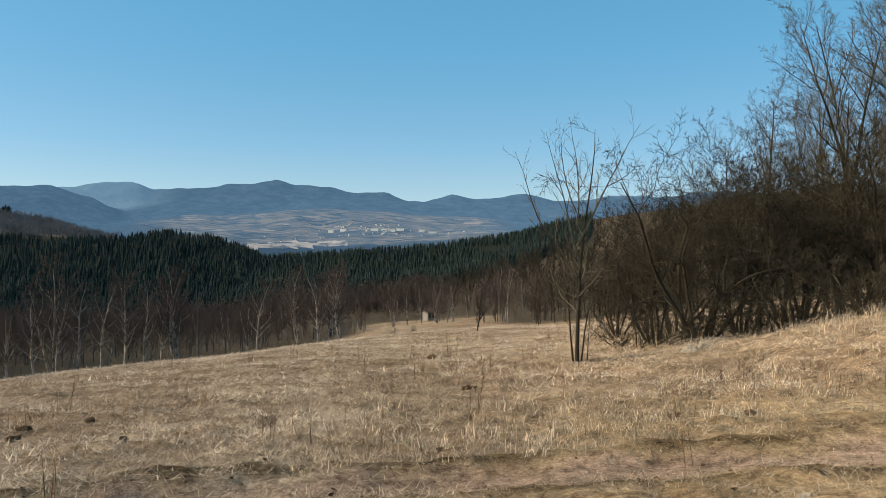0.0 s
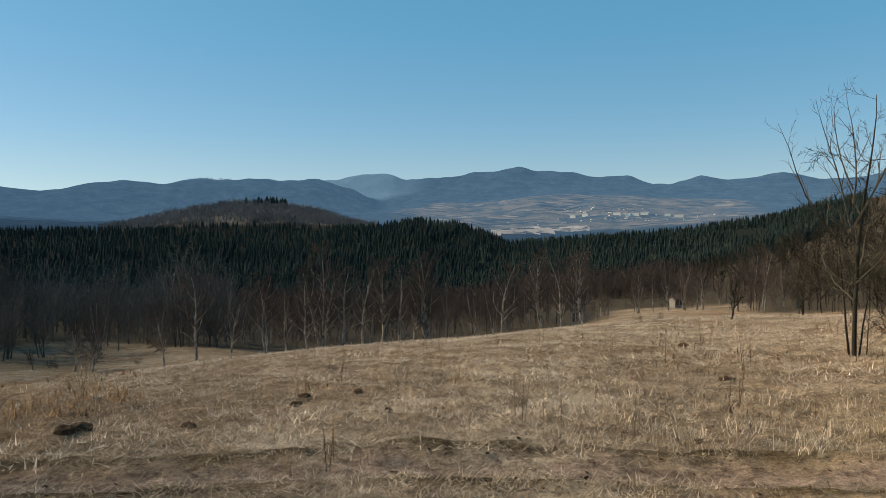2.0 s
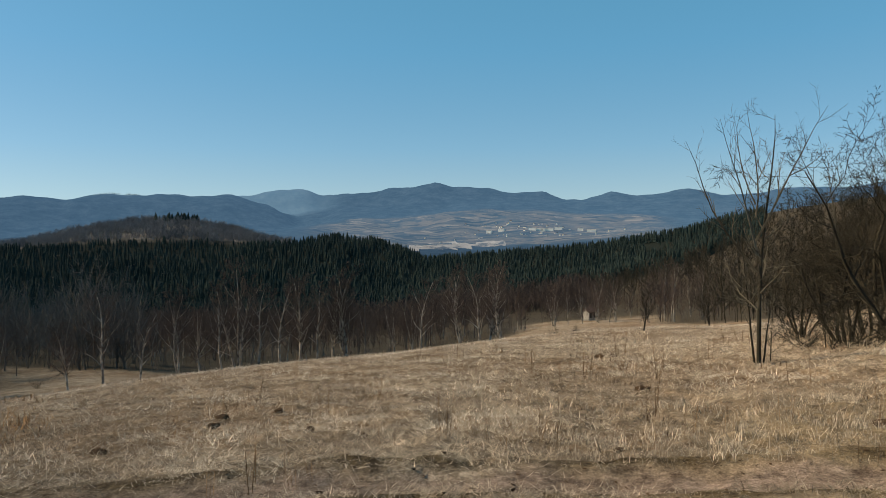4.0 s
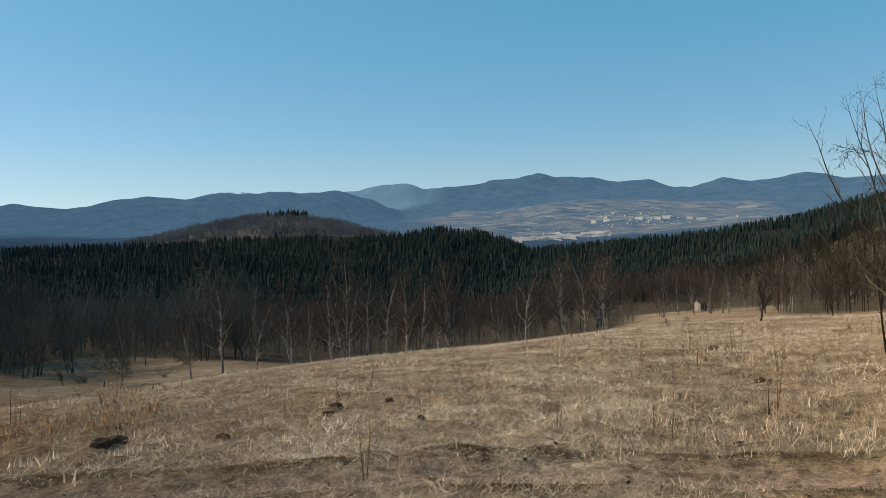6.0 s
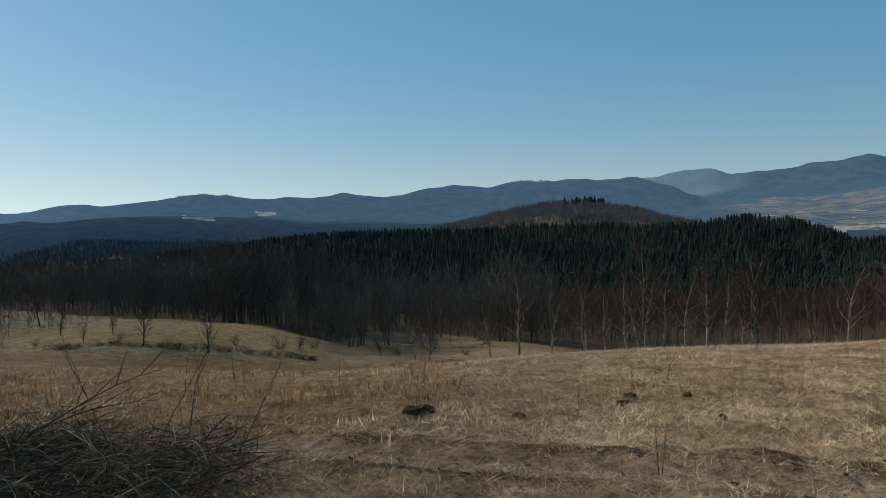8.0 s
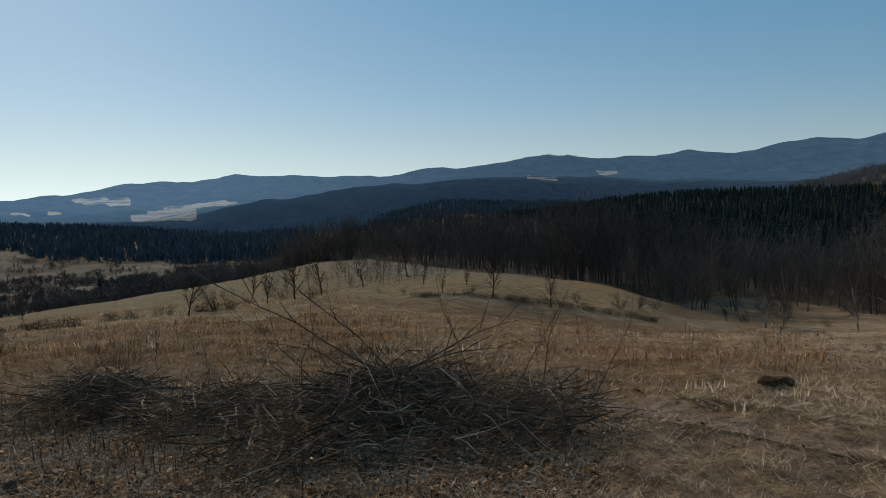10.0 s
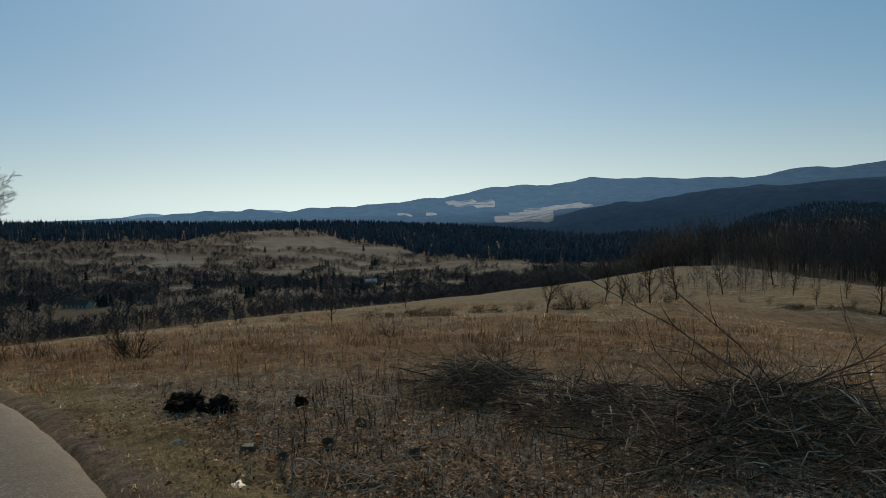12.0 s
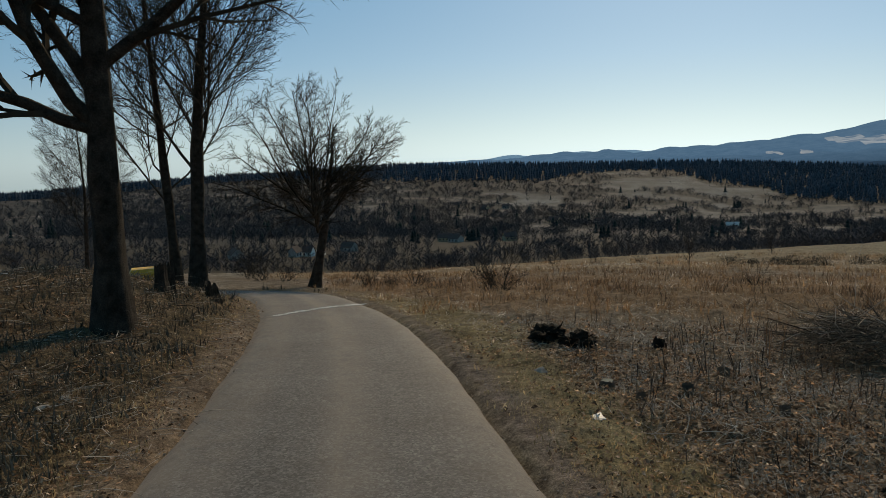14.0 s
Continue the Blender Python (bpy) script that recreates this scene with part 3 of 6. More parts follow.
v, tris, vb, vr = sheet(radii_far, False)
m_far, tree, p = mat("far_hills", 1.0, 0.0)
# distance haze and the nearer ridge's shaded slopes are mixed into these blues
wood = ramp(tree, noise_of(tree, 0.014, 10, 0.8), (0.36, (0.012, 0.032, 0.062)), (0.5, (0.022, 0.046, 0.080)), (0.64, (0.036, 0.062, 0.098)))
cells = tree.nodes.new("ShaderNodeTexVoronoi")
cells.inputs["Scale"].default_value = 1.0
tree.links.new(stretched(tree, (0.014, 0.052, 0.0), 0.12), cells.inputs["Vector"])
tint = tree.nodes.new("ShaderNodeSeparateColor")
tree.links.new(cells.outputs["Color"], tint.inputs[0])
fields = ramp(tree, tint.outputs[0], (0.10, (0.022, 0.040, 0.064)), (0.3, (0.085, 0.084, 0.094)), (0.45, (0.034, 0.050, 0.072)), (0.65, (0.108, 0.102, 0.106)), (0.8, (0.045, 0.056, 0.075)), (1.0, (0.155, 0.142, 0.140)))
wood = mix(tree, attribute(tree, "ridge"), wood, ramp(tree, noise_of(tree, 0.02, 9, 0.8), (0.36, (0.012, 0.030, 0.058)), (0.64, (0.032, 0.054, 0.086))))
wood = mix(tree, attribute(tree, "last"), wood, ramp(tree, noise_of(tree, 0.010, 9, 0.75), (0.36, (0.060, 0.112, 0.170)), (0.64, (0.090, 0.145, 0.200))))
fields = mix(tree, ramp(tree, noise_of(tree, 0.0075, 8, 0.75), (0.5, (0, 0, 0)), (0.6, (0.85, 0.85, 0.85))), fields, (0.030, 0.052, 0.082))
colour = mix(tree, attribute(tree, "field"), wood, fields)
cleared_at = ramp(tree, mix(tree, 0.5, attribute(tree, "pale"), noise_of(tree, 0.012, 6, 0.7)), (0.46, (0, 0, 0)), (0.50, (1, 1, 1)))
hedges = noise_of(tree, 1.0, 6, 0.7, stretched(tree, (0.02, 0.006, 0.0), 0.4))
colour = mix(tree, cleared_at, colour, ramp(tree, hedges, (0.40, (0.055, 0.07, 0.095)), (0.47, (0.18, 0.172, 0.175)), (0.62, (0.26, 0.24, 0.236))))
tree.links.new(colour, p.inputs["Base Color"])
# a faint blue glow adds the haze that lies before the hills
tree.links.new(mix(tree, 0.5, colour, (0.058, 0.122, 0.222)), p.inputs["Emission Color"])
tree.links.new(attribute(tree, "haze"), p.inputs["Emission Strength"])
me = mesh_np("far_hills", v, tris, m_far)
me.shade_smooth()
el = np.degrees(np.arctan2(v[:, 2] - EYE, vr))
# the haze glow grows with distance and towards the sun
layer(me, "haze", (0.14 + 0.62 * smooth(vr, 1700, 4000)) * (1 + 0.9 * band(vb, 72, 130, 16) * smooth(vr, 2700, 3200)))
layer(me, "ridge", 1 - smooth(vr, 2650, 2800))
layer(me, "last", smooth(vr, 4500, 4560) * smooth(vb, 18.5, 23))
layer(me, "field", np.clip(band(vb, -4, 21, 2) * smooth(vr, 2750, 2900) * (1 - smooth(vr, 3850, 3980)) + band(vb, 100, 128, 2) * (1 - smooth(vr - np.interp(vb, *SPRUCE_EDGE), -20, 20)), 0, 1))
pale = np.zeros(len(vr))
for b0, lo0, hi0, b1, lo1, hi1 in ((91.9, 0.05, 0.45, 88.3, -0.1, 0.36), (88.4, -1.25, -0.75, 84.2, -1.3, -0.1), (84.3, -0.5, -0.1, 81.3, -0.15, 0.04), (95.8, -0.6, -0.45, 92.6, -0.6, -0.42), (59.9, 1.12, 1.25, 57.9, 0.94, 1.15), (56.5, 1.3, 1.42, 52.5, 1.3, 1.45), (14.2, -0.6, -0.2, 7.0, -0.3, 0.02)):
    f = np.clip((vb - b0) / (b1 - b0), 0, 1)
    inside = (vb <= b0) & (vb >= b1) & (el > lo0 + f * (lo1 - lo0)) & (el < hi0 + f * (hi1 - hi0)) & (vr > 2300)
    pale = np.maximum(pale, inside)
layer(me, "pale", pale)
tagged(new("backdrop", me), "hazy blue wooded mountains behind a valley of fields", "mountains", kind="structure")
# ---- the asphalt road ----
m_road, tree, p = mat("worn_asphalt", 0.8, 0.18)
n1, n2 = noise_of(tree, 0.9, 6, 0.65), noise_of(tree, 15, 8, 0.9)
c = ramp(tree, n1, (0.3, (0.064, 0.064, 0.065)), (0.7, (0.116, 0.114, 0.113)))
c = mix(tree, 1.0, c, ramp(tree, n2, (0.36, (0.62, 0.62, 0.63)), (0.64, (1.36, 1.35, 1.33))), "MULTIPLY")
grains = tree.nodes.new("ShaderNodeTexVoronoi")
grains.inputs["Scale"].default_value = 68.0
tree.links.new(node(tree, "ShaderNodeNewGeometry").outputs["Position"], grains.inputs["Vector"])
grain = tree.nodes.new("ShaderNodeSeparateColor")
tree.links.new(grains.outputs["Color"], grain.inputs[0])
c = mix(tree, 1.0, c, ramp(tree, grain.outputs[0], (0.0, (0.5, 0.5, 0.51)), (0.6, (0.95, 0.95, 0.95)), (1.0, (1.75, 1.72, 1.66))), "MULTIPLY")
c = mix(tree, mix(tree, 1.0, attribute(tree, "dust"), ramp(tree, noise_of(tree, 3.0, 6, 0.75), (0.3, (0.3, 0.3, 0.3)), (0.55, (1, 1, 1))), "MULTIPLY"), c, (0.24, 0.19, 0.15))
tree.links.new(c, p.inputs["Base Color"])
bump(tree, p, n2, 0.6, 0.008)
ROWS_ACROSS = np.linspace(-1, 1, 15)
verts, dust = [], []
for i, (c0, nn) in enumerate(zip(ROAD_C, ROAD_N)):
    z0 = float(land_xy(*c0))
    for u in ROWS_ACROSS:
        ragged = 1 + 0.012 * math.sin(i * 1.7 + u) + 0.012 * math.sin(i * 0.6)
        q = c0 + nn * u * ROAD_W / 2 * (ragged if abs(u) == 1 else 1)
        zz = float(land_xy(*q)) + 0.02 + 0.04 * (1 - u * u) - (0.11 if abs(u) == 1 else 0)
        verts.append((q[0], q[1], zz))
        dust.append(max(0, (abs(u) - 0.72) / 0.28) * 0.75 + 0.55 * math.exp(-((u + 0.05) / 0.13) ** 2) + 0.35 * math.exp(-((u - 0.62) / 0.12) ** 2) + 0.25 * math.exp(-((u + 0.7) / 0.1) ** 2) + (0.5 * max(0, (u - 0.6) / 0.4) if u > 0 else 0))
k = len(ROWS_ACROSS)
faces = [(i * k + j, i * k + j + 1, (i + 1) * k + j + 1, (i + 1) * k + j) for i in range(len(ROAD_C) - 1) for j in range(k - 1)]
me = mesh_of("road", verts, [f[::-1] for f in faces], m_road, True)
layer(me, "dust", dust)
tagged(new("road", me), "narrow worn grey asphalt lane with gritty crumbling edges", "road", kind="structure")
# loose grit along both edges
def grit_stone(seed):
    rng = random.Random(seed)
    v = [Vector((rng.uniform(-1, 1), rng.uniform(-1, 1), rng.uniform(-0.2, 1))) * 0.5 for _ in range(5)]
    return np.array([tuple(q) for q in v], np.float32), np.array([(0, 1, 2), (0, 2, 3), (0, 3, 1), (1, 2, 4), (2, 3, 4), (3, 1, 4)], np.int32)


GRIT = np.random.RandomState(8)
k = GRIT.randint(20, len(ROAD_C) - 30, 4200)
side = np.where(GRIT.uniform(0, 1, 4200) < 0.7, 1, -1)
off = (ROAD_W / 2 + GRIT.normal(0.08, 0.16, 4200)) * side
gx, gy = (ROAD_C[k] + ROAD_N[k] * off[:, None] + GRIT.uniform(-0.2, 0.2, (4200, 2))).T
near = np.hypot(gx, gy) < 26
gx, gy = gx[near], gy[near]
gz = np.where(away(gx, gy, ROAD_C) < ROAD_W / 2 - 0.06, land_xy(gx, gy) + 0.022, ground(gx, gy) + 0.003)
M_GRIT = simple("road_grit", [(0.3, (0.12, 0.10, 0.085)), (0.7, (0.36, 0.32, 0.28))], 9, pieces=0.5)
grit_parts = [grit_stone(s) for s in range(8)]
vs, ts, n = [], [], 0
for i in range(len(gx)):
    gv, gt = grit_parts[i % 8]
    vs.append(gv * GRIT.uniform(0.012, 0.04) + np.array([gx[i], gy[i], gz[i]], np.float32))
    ts.append(gt + n)
    n += len(gv)
tagged(new("grit", mesh_np("grit", np.vstack(vs), np.vstack(ts), M_GRIT)), "loose grey grit along the asphalt's edges", "grit", kind="stuff")
# crumbs of soil along the dirt track's ruts
k = GRIT.randint(0, len(TRACK_C) - 30, 2600)
off = (0.3 + GRIT.normal(0.25, 0.28, 2600)) * np.where(GRIT.uniform(0, 1, 2600) < 0.5, 1, -1)
gx, gy = (TRACK_C[k] + TRACK_N[k] * off[:, None] + GRIT.uniform(-0.2, 0.2, (2600, 2))).T
gz = ground(gx, gy)
vs, ts, n = [], [], 0
for i in range(len(gx)):
    gv, gt = grit_parts[i % 8]
    vs.append(gv * min(0.09, 0.014 + GRIT.exponential(0.018)) + np.array([gx[i], gy[i], gz[i]], np.float32))
    ts.append(gt + n)
    n += len(gv)
tagged(new("soil_crumbs", mesh_np("soil_crumbs", np.vstack(vs), np.vstack(ts), M_SOIL)), "brown crumbs of soil along the dirt track", "soil", kind="stuff")
# pale joint across the lane
m_joint = simple("pale_joint", [(0.3, (0.40, 0.38, 0.35)), (0.6, (0.75, 0.73, 0.69))], 8)
a, b = Vector((-10.65, -9.50, 0)), Vector((-14.75, -10.30, 0))
way = (b - a).normalized()
side = Vector((-way.y, way.x, 0))
verts, faces, J = [], [], random.Random(3)
for i in range(40):
    q = a.lerp(b, i / 39)
    w = 0.05 + J.uniform(0, 0.05)
    for e in (-w, w):
        g = q + side * e
        d = float(away(g.x, g.y, ROAD_C)[0])
        verts.append((g.x, g.y, float(land_xy(g.x, g.y)) + 0.026 + 0.04 * (1 - min(1, (d / (ROAD_W / 2)) ** 2))))
for i in range(39):
    if J.random() < 0.93:
        faces.append((2 * i, 2 * i + 1, 2 * i + 3, 2 * i + 2))
tagged(new("road_marking", mesh_of("road_marking", verts, faces, m_joint)), "pale worn joint line across the asphalt", "road marking", kind="structure")
# ---- bare trees: tapered limbs grown from a few habits ----
class Wood:
    """Collects tubes; deep ones go to the crown, the rest to the trunk."""

    def __init__(self):
        self.parts = {"trunk": ([], []), "crown": ([], [])}

    def tube(self, points, radii, sides, part, tip=False):
        verts, faces = self.parts[part]
        base = len(verts)
        n = len(points)
        if tip:
            n -= 1
        for i, (q, r) in enumerate(zip(points[:n], radii)):
            if sides > 7:
                r *= 1 + 0.09 * math.sin(i * 2.1) + (0.6 if i == 0 else 0.16 if i == 1 else 0)
            d = (points[min(i + 1, len(points) - 1)] - points[max(i - 1, 0)]).normalized()
            a = d.orthogonal().normalized()
            b = d.cross(a)
            for s in range(sides):
                w = 2 * math.pi * s / sides
                f = r * (1 + 0.10 * math.sin(3 * w + 0.7 * i) + 0.05 * math.sin(7 * w + i)) if sides > 7 else r
                verts.append(q + (a * math.cos(w) + b * math.sin(w)) * f)
        for i in range(n - 1):
            for s in range(sides):
                t = (s + 1) % sides
                faces.append((base + i * sides + s, base + i * sides + t, base + (i + 1) * sides + t, base + (i + 1) * sides + s))
        if tip:
            verts.append(points[-1])
            faces.extend((base + (n - 1) * sides + s, base + (n - 1) * sides + (s + 1) % sides, base + n * sides) for s in range(sides))
        else:
            faces.append(tuple(base + (n - 1) * sides + s for s in range(sides)))


def limb(wood, rng, start, way, length, radius, level, habit):
    """One limb and, along it, its side limbs."""
    segs, sides, kids, spread, lift, crook, ratio, bare = habit["levels"][level]
    pts, rad = [start.copy()], [radius]
    d = way.normalized()
    tip = habit.get("tip", 0.15)
    for i in range(segs):
        d = (d + Vector((rng.gauss(0, crook), rng.gauss(0, crook), rng.gauss(0, crook) + lift / segs))).normalized()
        pts.append(pts[-1] + d * (length / segs))
        rad.append(radius * (1 - (1 - tip) * (i + 1) / segs))
    wood.tube(pts, rad, sides, "trunk" if level == 0 or (level == 1 and radius > habit.get("thick", 9)) else "crown", level > 0 and sides == 3)
    if level + 1 >= len(habit["levels"]):
        return
    turn = rng.random() * 6.28
    for k in range(kids):
        f = bare + (1 - bare) * (k + rng.random() * 0.9) / kids
        f = min(f, 0.98)
        i = min(int(f * segs), segs - 1)
        q = pts[i].lerp(pts[i + 1], f * segs - i)
        along = (pts[i + 1] - pts[i]).normalized()
        turn += 2.4 + rng.gauss(0, 0.5)
        a = along.orthogonal().normalized()
        b = along.cross(a)
        side = a * math.cos(turn) + b * math.sin(turn)
        ang = radians(spread * rng.uniform(0.7, 1.25))
        way2 = along * math.cos(ang) + side * math.sin(ang)
        fall = habit["shape"](f) if level == 0 else 1 - 0.55 * f
        r2 = rad[i] * rng.uniform(0.42, 0.62) * habit.get('slim', 1.0) if level == 0 else rad[i] * rng.uniform(0.5, 0.7)
        limb(wood, rng, q, way2, length * ratio * fall * rng.uniform(0.75, 1.2), max(r2, habit["min"]), level + 1, habit)


# each level: segments, sides, side limbs, spread, lift, crook, length ratio, bare part
BIRCH = dict(min=0.016, tip=0.14, shape=lambda f: 1.2 - 0.8 * f, levels=[(8, 5, 14, 42, 0.2, 0.06, 0.44, 0.18), (3, 3, 7, 40, 0.4, 0.13, 0.48, 0.15), (1, 3, 6, 42, -0.05, 0.15, 0.6, 0.1), (1, 3, 0, 0, -0.1, 0.1, 0, 0)])
SPREADING = dict(slim=0.75, min=0.0045, tip=0.2, thick=0.05, shape=lambda f: 1.1 - 0.5 * f, levels=[(18, 14, 12, 50, 0.10, 0.035, 0.46, 0.42), (11, 6, 12, 44, 0.75, 0.13, 0.5, 0.12), (6, 4, 9, 44, 0.4, 0.15, 0.5, 0.1), (3, 3, 7, 42, 0.15, 0.17, 0.5, 0.1), (1, 3, 0, 0, 0, 0.12, 0, 0)])
BROOM = dict(slim=0.48, min=0.0075, tip=0.15, thick=0.05, shape=lambda f: 1.15 - 0.6 * f, levels=[(12, 9, 26, 50, 0.1, 0.03, 0.48, 0.24), (8, 5, 14, 34, 0.45, 0.08, 0.48, 0.12), (4, 3, 11, 34, 0.25, 0.08, 0.5, 0.1), (2, 3, 6, 34, 0.1, 0.08, 0.5, 0.1), (1, 3, 0, 0, 0, 0.1, 0, 0)])
SAPLING = dict(min=0.004, tip=0.12, shape=lambda f: 1.15 - 0.7 * f, levels=[(10, 7, 13, 45, 0.2, 0.03, 0.48, 0.2), (6, 4, 7, 38, 0.35, 0.09, 0.42, 0.2), (3, 3, 5, 36, 0.2, 0.12, 0.5, 0.15), (2, 3, 0, 0, 0, 0.12, 0, 0)])
BUSH = dict(min=0.010, tip=0.2, shape=lambda f: 1.0, levels=[(3, 3, 7, 36, 0.1, 0.12, 0.6, 0.05), (2, 3, 5, 38, 0.1, 0.14, 0.55, 0.1), (1, 3, 3, 36, 0, 0.15, 0.5, 0.1), (1, 3, 0, 0, 0, 0.1, 0, 0)])


def tree_meshes(name, seed, habit, stems, m_trunk, m_crown, limbs=()):
    """stems: (offset, way, length, radius) of each stem; limbs: heavy limbs, given alike."""
    rng = random.Random(seed)
    wood = Wood()
    for off, way, length, radius in stems:
        limb(wood, rng, Vector(off), Vector(way), length, radius, 0, habit)
    for off, way, length, radius in limbs:
        limb(wood, rng, Vector(off), Vector(way), length, radius, 1, habit)
    out = []
    for part, m in (("trunk", m_trunk), ("crown", m_crown)):
        verts, faces = wood.parts[part]
        me = mesh_of(f"{name}_{part}", verts, faces, m, part == "trunk")
        out.append((part, me))
    return out


def plant(name, meshes, place, label, category="tree", group="", turn=0.0, size=1.0, lean=(0, 0)):
    ob = new(name)
    ob.empty_display_size = 0.2
    ob.matrix_basis = Matrix.Translation(place) @ Euler((radians(lean[0]), radians(lean[1]), radians(turn))).to_matrix().to_4x4() @ Matrix.Diagonal((size, size, size, 1))
    for part, me in meshes:
        if len(me.polygons):
            child(part, me, ob)
    return tagged(ob, label, category, group)


R = random.Random(11)

# ---- birches along the far edge of the meadow ----
birch_kinds = []
for s in range(7):
    n = 1 if s < 4 else 2 + s % 2
    stems = [((R.uniform(-0.3, 0.3) * (n > 1), R.uniform(-0.3, 0.3) * (n > 1), -0.3), (R.gauss(0, 0.10 if n > 1 else 0.03), R.gauss(0, 0.10 if n > 1 else 0.03), 1), 11.5 * R.uniform(0.8, 1.1), 0.15) for _ in range(n)]
    birch_kinds.append(tree_meshes("birch", 100 + s, BIRCH, stems, M_TWIG_GREY if s in (1, 3) else M_BIRCH, M_TWIG_RED))


front_kinds = []
for s in range(5):
    n = (1, 2, 1, 3, 2)[s]
    stems = [((R.uniform(-0.4, 0.4) * (n > 1), R.uniform(-0.4, 0.4) * (n > 1), -0.3), (R.gauss(0, 0.13 if n > 1 else 0.04), R.gauss(0, 0.13 if n > 1 else 0.04), 1), 11.5 * R.uniform(0.85, 1.1), 0.17) for _ in range(n)]
    front_kinds.append(tree_meshes("birch", 140 + s, dict(BIRCH, thick=0.032, levels=[(9, 6, 13, 42, 0.3, 0.07, 0.44, 0.20), (6, 4, 8, 40, 0.5, 0.14, 0.5, 0.15), (3, 3, 6, 40, 0.1, 0.16, 0.55, 0.1), (1, 3, 4, 42, -0.1, 0.15, 0.6, 0.1), (1, 3, 0, 0, -0.15, 0.1, 0, 0)]), stems, M_BIRCH, M_TWIG_RED))


def birch(bearing, r, size, kind=None):
    meshes = birch_kinds[R.randrange(len(birch_kinds))] if kind is None else front_kinds[kind % 5]
    return plant("birch_tree", meshes, foot(bearing, r, 0.1), "bare white-stemmed birch with reddish twigs below the meadow", "tree", "birches below the meadow", R.uniform(0, 360), size, (R.gauss(0, 2), R.gauss(0, 2)))


for b, r, h, k in ((38.1, 88, 0.66, 6), (35.9, 94, 0.98, 5), (33.5, 96, 0.8, 0), (30.8, 100, 0.95, 4), (29.5, 104, 0.85, 1), (28.0, 110, 1.0, 2), (26.8, 118, 1.1, 3), (25.4, 116, 1.05, 0), (24.0, 122, 1.1, 5), (22.6, 126, 1.2, 1), (21.2, 124, 1.05, 2), (20.0, 130, 1.15, 6), (18.8, 128, 1.2, 4), (43.7, 94, 0.55, 1), (42.6, 92, 0.42, 6), (13.6, 118, 1.1, 0), (10.4, 112, 1.0, 4), (9.2, 108, 0.95, 5), (8.3, 112, 1.0, 6), (7.4, 106, 0.9, 4), (1.6, 186, 0.9, 1), (0.5, 192, 0.8, 0), (2.6, 180, 0.8, 2), (-0.9, 175, 0.85, 4), (3.6, 170, 0.7, 3)):
    birch(b, r, h * (1.14 if 18 < b < 27 else 1.0), k)
for _ in range(70):
    b = R.uniform(-8, 34)
    r = R.uniform(138, 200) if b > 6 else R.uniform(138, 215)
    if not (-2.5 < b < 5.5 and r < 175):
        birch(b, r, R.uniform(0.5, 1.0))
for _ in range(12):
    birch(R.uniform(34, 44), R.uniform(120, 190), R.uniform(0.6, 0.95))

# ---- woods of bare trees further down, one mass ----
def template(meshes):
    vs, ts, n = [], [], 0
    for _, me in meshes:
        me.calc_loop_triangles()
        co = np.empty(len(me.vertices) * 3, np.float32)
        me.vertices.foreach_get("co", co)
        tr = np.empty(len(me.loop_triangles) * 3, np.int32)
        me.loop_triangles.foreach_get("vertices", tr)
        vs.append(co.reshape(-1, 3))
        ts.append(tr.reshape(-1, 3) + n)
        n += len(me.vertices)
    return np.vstack(vs), np.vstack(ts)


def scatter(name, templates, places, sizes, material, rng, wide=(0.8, 1.2)):
    """Copies of the templates at the places, joined into one mesh."""
    vs, ts, n = [], [], 0
    for (px, py, pz), s in zip(places, sizes):
        tv, tt = templates[rng.randrange(len(templates))]
        a = rng.uniform(0, 6.283)
        w = s * rng.uniform(*wide)
        c, q = math.cos(a), math.sin(a)
        o = np.empty_like(tv)
        o[:, 0] = (tv[:, 0] * c - tv[:, 1] * q) * w + px
        o[:, 1] = (tv[:, 0] * q + tv[:, 1] * c) * w + py
        o[:, 2] = tv[:, 2] * s + pz
        vs.append(o)
        ts.append(tt + n)
        n += len(tv)
    return mesh_np(name, np.vstack(vs), np.vstack(ts), material)


def spread(rng, count, lo, hi, r0, r1, keep=None):
    """Places scattered over a sector, evenly as seen from the hill."""
    out = []
    while len(out) < count:
        b, r = rng.uniform(lo, hi), math.exp(rng.uniform(math.log(r0), math.log(r1)))
        if keep is None or keep(b, r):
            out.append((b, r))
    b, r = np.array(out).T
    x, y = spot(b, r)
    return np.stack([x, y, land(b, r) - 0.2], 1)





